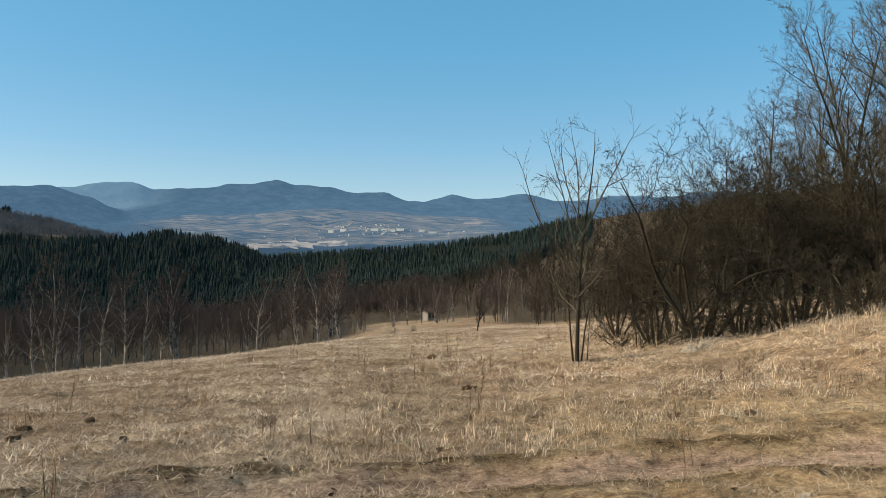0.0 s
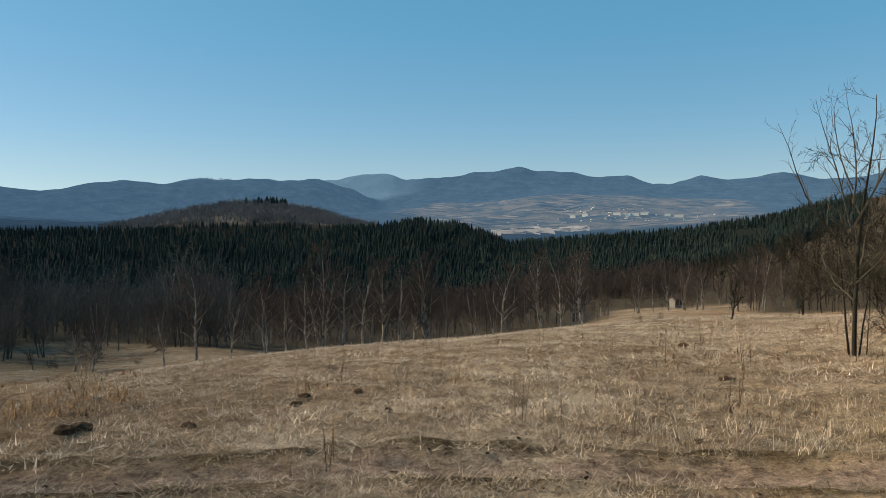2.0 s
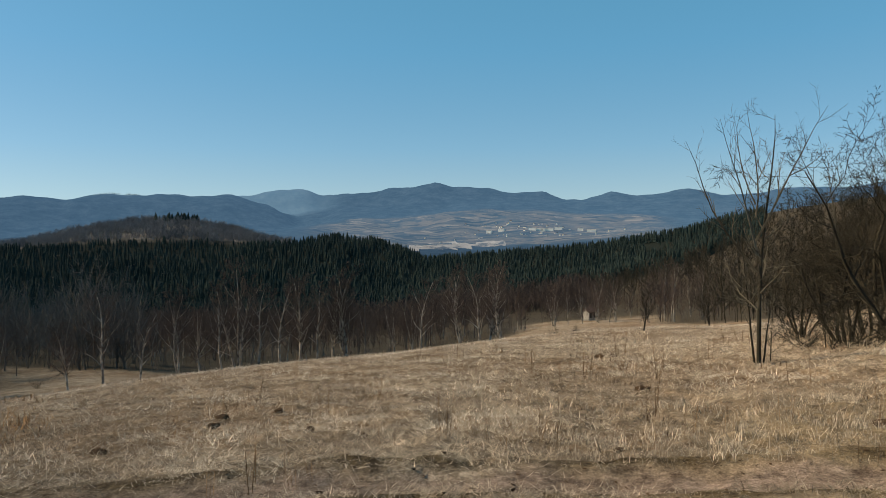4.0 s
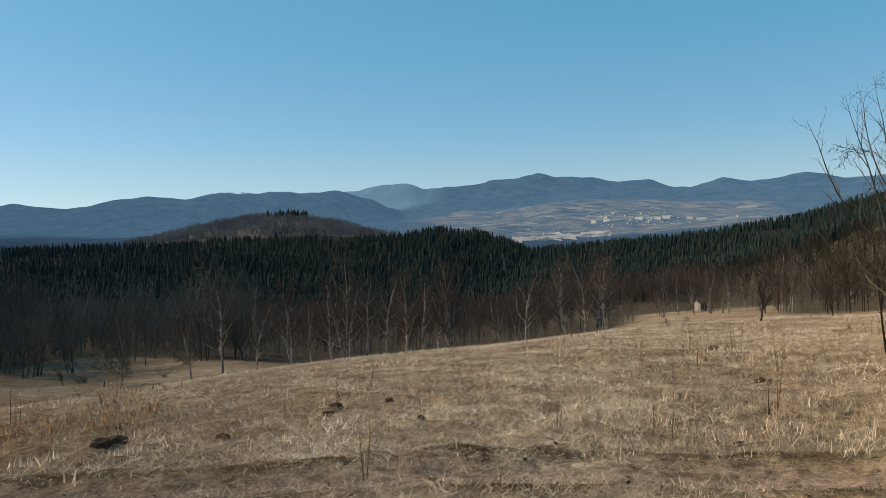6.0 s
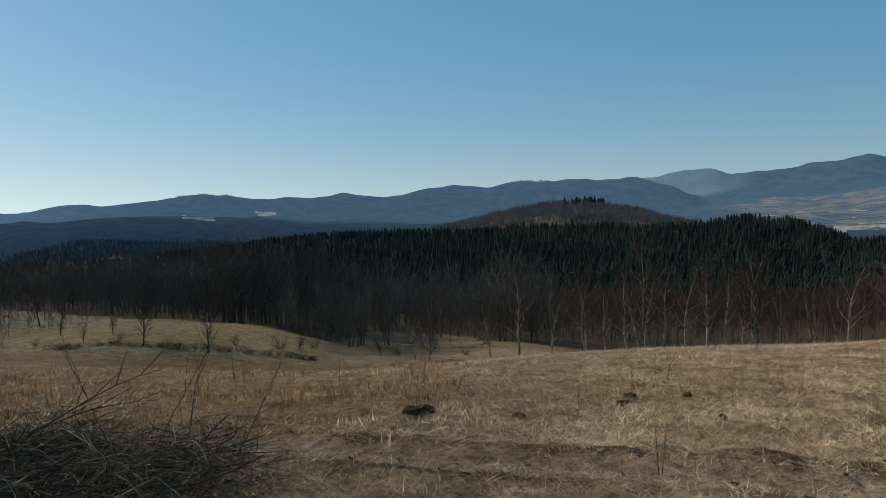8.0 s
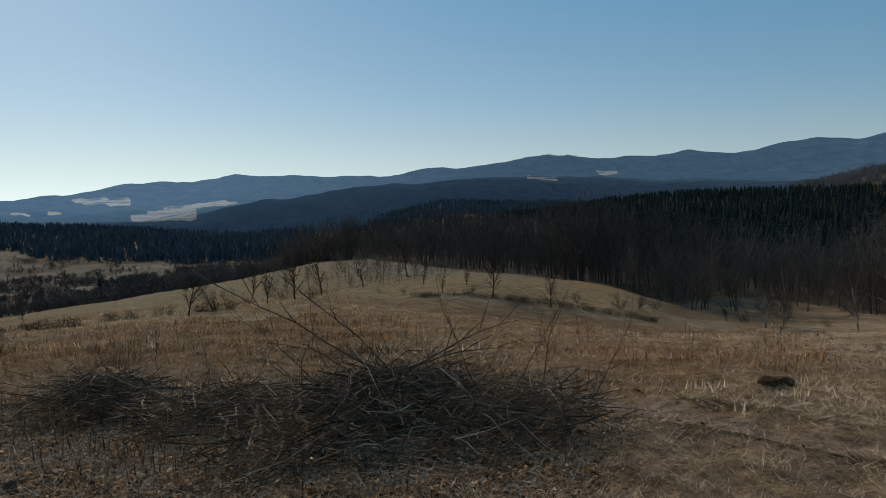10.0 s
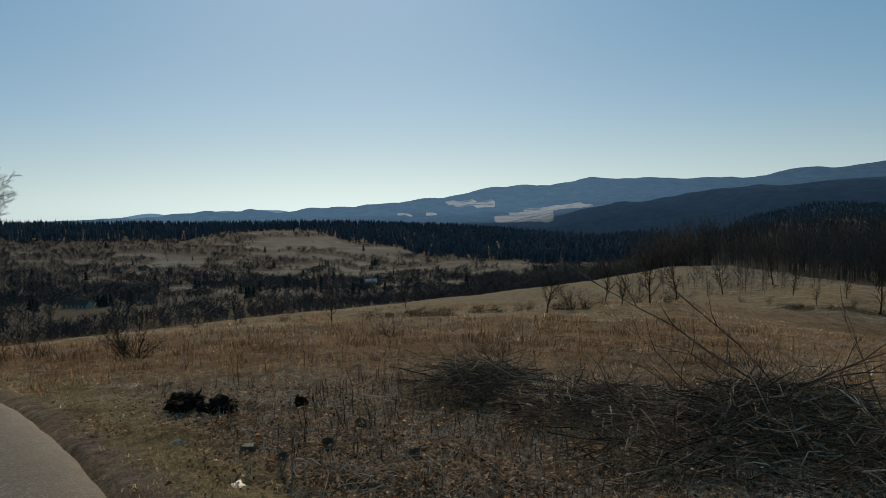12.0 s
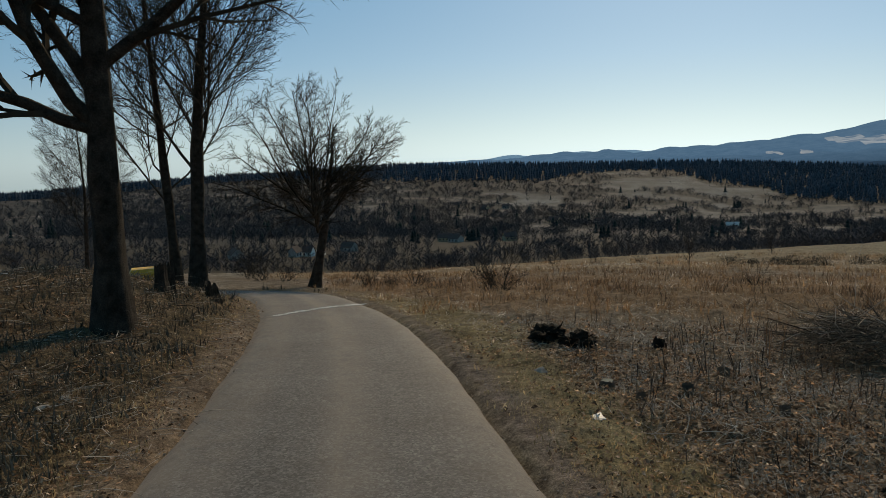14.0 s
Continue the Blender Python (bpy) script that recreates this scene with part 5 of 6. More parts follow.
hollow = tree_meshes("hollow_tree", 97, dict(BIRCH, levels=[(7, 5, 14, 36, 0.2, 0.05, 0.45, 0.12)] + BIRCH["levels"][1:]), [((N.gauss(0, 0.5), N.gauss(0, 0.5), -0.2), (N.gauss(0, 0.12), N.gauss(0, 0.12), 1), N.uniform(8, 12), 0.13) for _ in range(4)], M_TWIG_GREY, M_TWIG_GREY)
for i, (b, r, size) in enumerate(((48.4, 117, 1.0), (47.6, 121, 0.9), (50.4, 124, 0.95), (49.3, 128, 1.05), (45.6, 125, 0.8), (52.6, 132, 0.9))):
    plant("hollow_tree", hollow, foot(b, r, 0.1), "grey bare many-branched tree at the edge of the hollow", "tree", "trees at the hollow's edge", 53 * i, size * 0.85)

q = spread(W, 75, 65, 79, 105, 190, lambda b, r: noise.noise(Vector((b * 0.5, math.log(r) * 7, 2))) > -0.1)
woods("field_wood", near_tangles, q, sizes(len(q), 0.2, 0.5), M_TWIG_GREY, "thin grey scrub behind the mound")
# low hedge along the foot of the mound
hedge_t = [tangle(480 + s, 60, 1.1, 0.7, 0.018, 0.6, 0.0) for s in range(5)]
for lo, hi, r0, r1, n, label in ((51, 69, 87.5, 89.5, 260, "low dark hedge along the foot of the mound"), (92, 98.6, 45.5, 46.5, 60, "low brown hedge across the dry field"), (82, 84.5, 52, 53, 24, "low brown hedge across the dry field"), (88.6, 90.8, 50, 50.8, 18, "low brown hedge across the dry field"), (66, 80, 118, 130, 80, "low dark hedge behind the mound")):
    q = spread(W, n, lo, hi, r0, r1)
    tagged(new("hedge", scatter("hedge", hedge_t, q, sizes(n, 0.35, 0.75), M_TWIG, W)), label, "hedge", kind="stuff")

# ---- heap of cut branches ----
def stick_points(rng, x, y, z, heading, tilt, length, bends=4, crook=0.22):
    q, d, out = Vector((x, y, z)), Vector((math.cos(heading) * math.cos(tilt), math.sin(heading) * math.cos(tilt), math.sin(tilt))), []
    for _ in range(bends + 1):
        out.append(q.copy())
        q = q + d * (length / bends)
        d = (d + Vector((rng.gauss(0, crook), rng.gauss(0, crook), rng.gauss(0, crook) - 0.03))).normalized()
    return out


LOBES = ((-7.7, 2.4, 2.4, 1.4, -0.75, 0.52), (-10.6, -0.35, 1.25, 0.85, 0.1, 0.46), (-9.0, 0.9, 1.4, 0.9, -0.5, 0.33), (-6.6, 3.4, 1.3, 1.0, -0.8, 0.36))


def dome(x, y):
    h = 0
    for cx, cy, a, b, turn, top in LOBES:
        u = (x - cx) * math.cos(turn) + (y - cy) * math.sin(turn)
        w = -(x - cx) * math.sin(turn) + (y - cy) * math.cos(turn)
        h = max(h, top * max(0, 1 - (u / a) ** 2 - (w / b) ** 2) ** 0.6)
    return h


heap = tagged(new("brush_heap"), "tangled heap of cut grey branches dumped on the meadow", "brushwood heap")
heap.location = (-7.8, 2.2, float(ground(-7.8, 2.2)[0]))
H = random.Random(77)
rest = Wood()
count = 0
while count < 3300:
    lobe = H.choices(LOBES, (6, 2.2, 1.6, 1.6))[0]
    u, w = H.gauss(0, 0.46), H.gauss(0, 0.46)
    x = lobe[0] + u * lobe[2] * math.cos(lobe[4]) - w * lobe[3] * math.sin(lobe[4])
    y = lobe[1] + u * lobe[2] * math.sin(lobe[4]) + w * lobe[3] * math.cos(lobe[4])
    top = dome(x, y)
    if top <= 0.02:
        continue
    length = H.uniform(0.45, 1.5)
    heading = lobe[4] + H.gauss(0, 1.1) + (math.pi if H.random() < 0.5 else 0)
    tilt = H.gauss(0, 0.17)
    z = float(land_xy(x, y)) + 0.02 + top * (H.uniform(0.6, 1.05) if count < 295 else H.uniform(0.1, 1.0) ** 0.5) - math.sin(tilt) * length * 0.5
    x -= math.cos(heading) * length * 0.5
    y -= math.sin(heading) * length * 0.5
    pts = stick_points(H, x, y, z, heading, tilt, length, 4, 0.42 if count < 295 else 0.36)
    floor = [float(f) + 0.01 for f in land_xy([q.x for q in pts], [q.y for q in pts])]
    for q, f in zip(pts, floor):
        q.z = max(q.z, f)
    r0 = H.choice((0.0025, 0.003, 0.004, 0.005, 0.007))
    if count < 295:
        r0 = H.choice((0.003, 0.004, 0.005, 0.007))
    radii = [r0, r0 * 0.9, r0 * 0.75, r0 * 0.6, r0 * 0.35]
    if count < 295:
        one = Wood()
        one.tube([q - heap.location for q in pts], radii, 5, "crown")
        child("branch", mesh_of("branch", *one.parts["crown"], M_STICK_PALE if H.random() < 0.3 else M_STICK), heap)
    else:
        rest.tube([q - heap.location for q in pts], radii, 3, "crown", True)
    count += 1
child("brushwood", mesh_of("brushwood", *rest.parts["crown"], M_STICK), heap, "fine tangled twigs")["kind"] = "stuff"
# long limbs that stand out of the heap
for x, y, z, heading, tilt, length, r0 in ((-8.2, 2.6, 0.5, -1.15, 0.55, 2.6, 0.012), (-8.1, 2.7, 0.5, -1.3, 0.85, 1.9, 0.010), (-8.3, 2.5, 0.45, -0.9, 0.4, 2.2, 0.009), (-8.0, 2.8, 0.5, 1.3, 0.5, 1.4, 0.016), (-8.1, 2.9, 0.55, 1.5, 0.2, 1.3, 0.014), (-7.0, 3.9, 0.3, 2.2, 0.9, 1.3, 0.008), (-7.2, 3.7, 0.3, 1.0, 1.1, 1.2, 0.007), (-6.9, 3.2, 0.35, -1.6, 1.0, 1.2, 0.007), (-7.9, 1.9, 0.4, -1.9, 0.8, 1.3, 0.007), (-6.6, 4.2, 0.2, 1.7, 0.8, 1.2, 0.008)):
    z0 = float(land_xy(x, y)) + z
    one = Wood()
    pts = stick_points(H, x, y, z0, heading, tilt, length, 6, 0.07)
    one.tube([q - heap.location for q in pts], [r0 * (1 - 0.13 * i) for i in range(7)], 5, "crown")
    for k in (2, 3, 4, 5):
        side = stick_points(H, *pts[k], heading + H.uniform(-0.9, 0.9), tilt + H.uniform(-0.2, 0.5), length * 0.3, 3, 0.1)
        one.tube([q - heap.location for q in side], [r0 * 0.5, r0 * 0.4, r0 * 0.3, r0 * 0.2], 3, "crown")
    child("limb", mesh_of("limb", *one.parts["crown"], M_STICK), heap, "long cut limb standing out of the heap")
# ---- buildings ----
def house(name, place, turn, w, d, h, roof_h, m_wall, m_roof, label, group="", windows=True):
    ob = tagged(new(name), label, "house", group)
    ob.matrix_basis = Matrix.Translation(place) @ pose(0, 0, 0, 0, 0, turn)
    x, y = w / 2, d / 2
    body = [(-x, -y, -2), (x, -y, -2), (x, y, -2), (-x, y, -2), (-x, -y, h), (x, -y, h), (x, y, h), (-x, y, h), (-x, 0, h + roof_h), (x, 0, h + roof_h)]
    child("wall", mesh_of("wall", body, [(3, 2, 1, 0), (0, 1, 5, 4), (2, 3, 7, 6), (1, 2, 6, 9, 5), (3, 0, 4, 8, 7)], m_wall), ob)
    o, t = 0.45, 0.22
    rv = []
    for sgn in (-1, 1):
        k = roof_h / y
        for xx in (-x - o, x + o):
            rv += [(xx, 0, h + roof_h + 0.02), (xx, sgn * (y + o), h - o * k + 0.02), (xx, sgn * (y + o), h - o * k + t), (xx, 0, h + roof_h + t)]
    rf = []
    for s in (0, 8):
        a = [s + i for i in range(8)]
        rf += [(a[0], a[1], a[2], a[3]), (a[7], a[6], a[5], a[4]), (a[3], a[2], a[6], a[7]), (a[0], a[4], a[5], a[1]), (a[1], a[5], a[6], a[2])]
    roof = child("roof", mesh_of("roof", rv, rf, m_roof), ob)
    cv = [(sx * 0.3 + w * 0.2, sy * 0.3 + 0.2, z) for z in (h + roof_h * 0.6, h + roof_h + 0.8) for sx, sy in ((-1, -1), (1, -1), (1, 1), (-1, 1))]
    child("chimney", mesh_of("chimney", cv, BOX_FACES, M_ROOF), roof)
    if windows:
        n = max(2, int(w / 2.6))
        for sgn in (-1, 1):
            for i in range(n):
                cx = -x + w * (i + 0.5) / n
                wv = [(cx + sx * 0.5, sgn * (y + 0.03) + sy * 0.05, 1.5 + z * 0.65) for z in (-1, 1) for sx, sy in ((-1, -1), (1, -1), (1, 1), (-1, 1))]
                child("window", mesh_of("window", wv, BOX_FACES, M_GLASS), ob)
    return ob


BOX_FACES = [(3, 2, 1, 0), (4, 5, 6, 7), (0, 1, 5, 4), (1, 2, 6, 5), (2, 3, 7, 6), (3, 0, 4, 7)]
M_GLASS, gt, gp = mat("dark_window_glass", 0.08, 0.5)
gp.inputs["Base Color"].default_value = (0.03, 0.035, 0.04, 1)
M_OCHRE = simple("ochre_render", [(0.3, (0.36, 0.28, 0.18)), (0.7, (0.48, 0.38, 0.26))], 0.7)
M_GREYWALL = simple("grey_render", [(0.3, (0.28, 0.26, 0.24)), (0.7, (0.42, 0.40, 0.37))], 0.7)
M_PALEROOF = simple("pale_sheet_roof", [(0.3, (0.34, 0.34, 0.33)), (0.7, (0.5, 0.49, 0.47))], 0.7, rough=0.6, spec=0.2)
VILLAGE = "houses in the valley village"
for b, r, turn, w, d, mw, mr, label in (
    (97.8, 700, 20, 13, 9, M_GREYWALL, M_PALEROOF, "grey valley house with a bright sheet roof"),
    (98.9, 650, 60, 10, 8, M_WHITE, M_ROOF, "white valley house with a dark roof"),
    (117.6, 545, 10, 12, 8, M_GREYWALL, M_ROOF, "grey valley house with a dark roof"),
    (118.5, 560, 50, 10, 8, M_OCHRE, M_ROOF, "ochre valley house with a dark roof"),
    (129.6, 415, -35, 9, 6, M_GREYWALL, M_ROOF, "grey valley farmhouse with a dark roof"),
    (128.6, 420, 45, 7, 5.5, M_WHITE, M_ROOF, "white gabled valley house with a dark roof"),
    (127.7, 430, -20, 7, 5.5, M_WHITE, M_ROOF, "white valley house with a dark roof"),
    (125.6, 462, 30, 11, 8, M_GREYWALL, M_ROOF, "grey valley house with a dark roof"),
    (113.6, 548, 70, 11, 8, M_OCHRE, M_ROOF, "ochre valley house with a dark roof"),
    (115.4, 985, 15, 14, 9, M_OCHRE, M_ROOF, "ochre farmhouse with a dark roof among trees"),
    (113.8, 1000, 40, 12, 9, M_GREYWALL, M_ROOF, "grey farmhouse with a dark roof among trees"),
    (110.2, 780, 0, 14, 9, M_OCHRE, M_ROOF, "ochre valley house with a dark roof"),
    (107.0, 760, 35, 12, 8, M_WHITE, M_ROOF, "white valley house with a dark roof"),
    (104.4, 730, -15, 12, 8, M_GREYWALL, M_ROOF, "grey valley house with a dark roof"),
    (133.8, 400, 10, 11, 8, M_GREYWALL, M_ROOF, "grey valley house with a dark roof"),
):
    house("house", foot(b, r), turn - b, w * 0.8, d * 0.8, 3.0, 2.8, mw, mr, label, VILLAGE)
house("house", foot(1.0, 215), 40, 2.8, 2.5, 2.5, 0.9, M_GREYWALL, M_ROOF, "small pale house half hidden behind birches")
q = spread(W, 9, -0.2, 2.0, 190, 206)
woods("birch_wood", near_tangles, q, sizes(len(q), 0.22, 0.42), M_TWIG_RED, "young birches before the small pale house")

# the far town
T = random.Random(9)
town_ob = house("house", feet(4.4, 3340), 0, 16, 11, 8, 4, M_WHITE, M_ROOF, "small pale house of the distant town", "houses of the distant town", False)
town_ob.scale = (0.7, 0.7, 0.7)
for _ in range(60):
    b = T.gauss(5.5, 3.0)
    r = T.uniform(3240, 3560)
    c = copy_thing(town_ob, Matrix.Translation(feet(b, r)) @ pose(0, 0, 0, 0, 0, T.uniform(0, 180)) @ Matrix.Scale(T.uniform(0.45, 0.8), 4))
for b, r, w in ((5.1, 3360, 40), (4.55, 3365, 55), (3.9, 3370, 48), (3.2, 3380, 40), (0.8, 3400, 50), (7.4, 3390, 34), (8.3, 3390, 30), (1.6, 3420, 30)):
    house("apartment_block", feet(b, r), -b, w * 0.8, 12, 11, 1.2, M_WHITE, M_GREYWALL, "long white apartment block of the distant town", "blocks of the distant town", False)

# ---- heap of clods, stumps, stones ----
def lump(name, seed, radius, flat, material, rough=0.35):
    bm = bmesh.new()
    bmesh.ops.create_icosphere(bm, subdivisions=2, radius=radius)
    for q in bm.verts:
        q.co *= 1 + rough * noise.noise(q.co * (2.2 / radius) + Vector((seed, 0, 0)))
        q.co.z *= flat
    me = bpy.data.meshes.new(name)
    bm.to_mesh(me)
    bm.free()
    me.materials.append(material)
    return me


clod_me = [lump("clod", s, 0.2, 0.55, M_SOIL, 0.6) for s in range(4)]
L = random.Random(4)
CLODS = ((28.6, 13.4, 0.8), (29.3, 12.4, 0.8), (43.6, 11.7, 1.1), (44.6, 11.5, 1.0), (36.8, 11.0, 0.9), (-2.0, 14.7, 0.9), (22.6, 10.7, 0.55), (24.6, 13.5, 0.6), (0.7, 23.4, 1.3), (-0.3, 23.6, 1.0), (13.7, 12.9, 0.5), (18.7, 10.2, 0.4), (0.1, 9.0, 0.45), (33.0, 15.0, 0.5), (8.0, 17.0, 0.6), (-17.0, 10.6, 0.8), (-22.0, 10.4, 0.6))
for i, (b, r, s) in enumerate(CLODS):
    ob = tagged(new("clod", clod_me[i % 4]), "dark brown clod of earth in dry grass", "clod", "clods in the meadow")
    ob.matrix_basis = Matrix.Translation(foot(b, r, -0.02)) @ pose(0, 0, 0, 0, 0, 77 * i) @ Matrix.Diagonal((s * 0.7, s * 0.6, s * 0.75, 1))
stone_me = [lump("stone", 20 + s, 0.2, 0.7, M_STONE, 0.4) for s in range(3)]
for i, (b, r, s) in enumerate(((-18.0, 17.7, 1.1), (-18.8, 17.9, 0.8), (-18.5, 11.8, 0.3), (-29.4, 25.0, 1.8), (-28.4, 25.6, 1.5), (-30.4, 24.5, 1.4), (-25.5, 6.5, 0.35), (109.6, 7.3, 0.3), (119.0, 5.2, 0.12), (113.0, 8.2, 0.4), (146.5, 7.2, 0.4), (145.2, 7.4, 0.3), (105.5, 7.0, 0.35))):
    ob = tagged(new("stone", stone_me[i % 3]), "weathered grey field stone lying in grass", "stone", "field stones")
    ob.matrix_basis = Matrix.Translation(foot(b, r, 0.02)) @ pose(0, 0, 0, 0, 0, 51 * i) @ Matrix.Diagonal((s, s, s, 1))

M_CHAR = simple("charred_wood", [(0.3, (0.008, 0.007, 0.006)), (0.7, (0.035, 0.028, 0.022))], 9, rel=1.0, dist=0.04)
M_CUT = simple("fresh_cut_wood", [(0.3, (0.30, 0.24, 0.17)), (0.7, (0.45, 0.38, 0.28))], 20)


def stump(seed, radius, height, spikes, material):
    """A cut or torn stump: fluted sides, root flare, ragged or flat top."""
    rng = random.Random(seed)
    n = 14
    verts, faces = [], []
    for k, (f, z) in enumerate(((1.5, -0.08), (1.2, 0.06), (1.02, height * 0.4), (0.95, height))):
        for s in range(n):
            a = 6.283 * s / n
            q = radius * f * (1 + 0.16 * math.sin(3 * a + seed) + 0.10 * rng.uniform(-1, 1))
            zz = z + (rng.uniform(-0.35, 0.5) * height * spikes if k == 3 else 0)
            verts.append((math.cos(a) * q, math.sin(a) * q, zz))
    for k in range(3):
        for s in range(n):
            t = (s + 1) % n
            faces.append((k * n + s, k * n + t, (k + 1) * n + t, (k + 1) * n + s))
    side = mesh_of("stump_side", verts, faces, material)
    top = [Vector(q) for q in verts[3 * n:]]
    mid = sum(top, Vector()) / n - Vector((0, 0, 0.12 * spikes))
    cap = mesh_of("stump_top", [tuple(q) for q in top] + [tuple(mid)], [(s, (s + 1) % n, n) for s in range(n)], material if spikes else M_CUT)
    return side, cap


def put_stump(seed, b, r, radius, height, spikes, material, label):
    ob = tagged(new("tree_stump"), label, "stump", "stumps by the road")
    ob.location = foot(b, r)
    side, cap = stump(seed, radius, height, spikes, material)
    child("side", side, ob)
    child("top", cap, ob)


def torn(seed):
    """A ragged root plate: knobs and hollows at two sizes, flattened."""
    bm = bmesh.new()
    bmesh.ops.create_icosphere(bm, subdivisions=4, radius=0.28)
    for q in bm.verts:
        u = q.co.copy()
        q.co *= 1 + 0.7 * noise.noise(u * 6 + Vector((seed, 0, 0))) + 0.4 * noise.noise(u * 17 + Vector((0, seed, 0))) + 0.22 * noise.noise(u * 40)
        q.co.z = q.co.z * 0.62 + 0.06
    me = bpy.data.meshes.new("stump")
    bm.to_mesh(me)
    bm.free()
    me.materials.append(M_CHAR)
    return me


for i, (b, r, size) in enumerate(((112.2, 10.3, 0.72), (110.0, 9.9, 0.62))):
    ob = tagged(new("root_stump"), "black torn-up root stump on cleared ground", "stump", "stumps by the road")
    child("stump", torn(60 + i), ob)
    E = random.Random(i)
    for k in range(3):
        one = Wood()
        a = k * 2.1 + E.uniform(0, 0.6)
        pts = stick_points(E, 0.18 * math.cos(a), 0.18 * math.sin(a), E.uniform(0.02, 0.2), a, E.uniform(-0.2, 0.7), E.uniform(0.15, 0.28), 4, 0.3)
        one.tube(pts, [0.035, 0.03, 0.022, 0.015, 0.006], 6, "crown")
        child("root", mesh_of("root", *one.parts["crown"], M_CHAR), ob)
    ob.matrix_basis = Matrix.Translation(foot(b, r, -0.05)) @ pose(0, 0, 0, 0, 0, 70 * i) @ Matrix.Diagonal((size, size, size, 1))
put_stump(4, 104.4, 10.0, 0.07, 0.11, 0.8, M_CHAR, "small black torn stump in cleared ground")
put_stump(5, 108.4, 7.7, 0.06, 0.075, 0.0, M_STICK, "small sawn stump with a pale top")
for i, (b, r, q) in enumerate(((103.0, 7.6, 0.04), (100.5, 8.3, 0.045), (106.2, 7.2, 0.03), (97.0, 7.0, 0.035))):
    put_stump(10 + i, b, r, q, 0.03 + 0.01 * (i % 4), 0.5, M_STICK, "low dark hacked stump among leaf litter")
put_stump(30, 138.9, 14.5, 0.10, 0.42, 0.5, M_BARK, "dark hacked stump on the road bank")
put_stump(31, 138.3, 15.2, 0.07, 0.5, 0.5, M_BARK, "dark hacked stump on the road bank")
put_stump(32, 135.7, 16.0, 0.12, 0.3, 0.5, M_BARK, "dark hacked stump on the road bank")
put_stump(33, 136.4, 21.5, 0.10, 0.35, 0.5, M_BARK, "dark hacked stump on the road bank")

# pale scrap on the ground
SCRAP = simple("white_scrap", [(0.3, (0.30, 0.30, 0.29)), (0.7, (0.5, 0.5, 0.49))], 12, rough=0.6)
verts = [(0.09 * math.cos(a) * (1 + 0.3 * math.sin(5 * a)), 0.045 * math.sin(a) * (1 + 0.3 * math.cos(4 * a)), z + 0.012 * math.sin(3 * a)) for z in (0.005, 0.02) for a in [6.283 * i / 12 for i in range(12)]]
faces = [tuple(range(11, -1, -1)), tuple(range(12, 24))] + [(i, (i + 1) % 12, 12 + (i + 1) % 12, 12 + i) for i in range(12)]
ob = tagged(new("paper_scrap", mesh_of("paper_scrap", verts, faces, SCRAP)), "crumpled white scrap lying on leaf litter", "litter")
ob.matrix_basis = Matrix.Translation(foot(109.4, 6.45, 0.0)) @ pose(0, 0, 0, 0, 0, 20)

# yellow grit bin behind the bank
M_YELLOW = simple("yellow_plastic", [(0.3, (0.42, 0.25, 0.02)), (0.7, (0.52, 0.33, 0.04))], 3, rough=0.5, spec=0.4)
grit = tagged(new("grit_bin"), "yellow plastic grit bin standing behind the bank", "grit bin")
grit.matrix_basis = Matrix.Translation(foot(139.9, 25.5, 0.03)) @ pose(0, 0, 0, 0, 0, 140)


def tapered(w, d, h, top, z=0.0):
    return [(sx * w / 2 * f, sy * d / 2 * f, zz) for zz, f in ((z, 1.0), (z + h, top)) for sx, sy in ((-1, -1), (1, -1), (1, 1), (-1, 1))]


child("body", mesh_of("body", tapered(0.85, 0.6, 0.62, 1.08), BOX_FACES, M_YELLOW), grit)
child("lid", mesh_of("lid", tapered(1.0, 0.74, 0.16, 0.8, 0.625), BOX_FACES, M_YELLOW), grit)
# ---- grass, weeds and litter ----
G = np.random.RandomState(3)


def tuft(seed, blades, height, lay, width):
    """A tuft of bent blades; lay: how far they lie over."""
    rng = random.Random(seed)
    verts, tris = [], []
    for _ in range(blades):
        a = rng.uniform(0, 6.283)
        bx, by = rng.uniform(-0.12, 0.12), rng.uniform(-0.12, 0.12)
        h = height * rng.uniform(0.5, 1.2)
        out = h * lay * rng.uniform(0.5, 1.4)
        c, s = math.cos(a), math.sin(a)
        w = width * rng.uniform(0.7, 1.3)
        n = len(verts)
        mx, my, mz = bx + c * out * 0.4, by + s * out * 0.4, h * 0.75
        ex, ey, ez = bx + c * out, by + s * out, h * rng.uniform(0.1, 0.9)
        verts += [(bx - s * w, by + c * w, -0.03), (bx + s * w, by - c * w, -0.03), (mx - s * w * 0.8, my + c * w * 0.8, mz), (mx + s * w * 0.8, my - c * w * 0.8, mz), (ex, ey, max(ez, 0.01))]
        tris += [(n, n + 1, n + 3), (n, n + 3, n + 2), (n + 2, n + 3, n + 4)]
    return np.array(verts, np.float32), np.array(tris, np.int32)


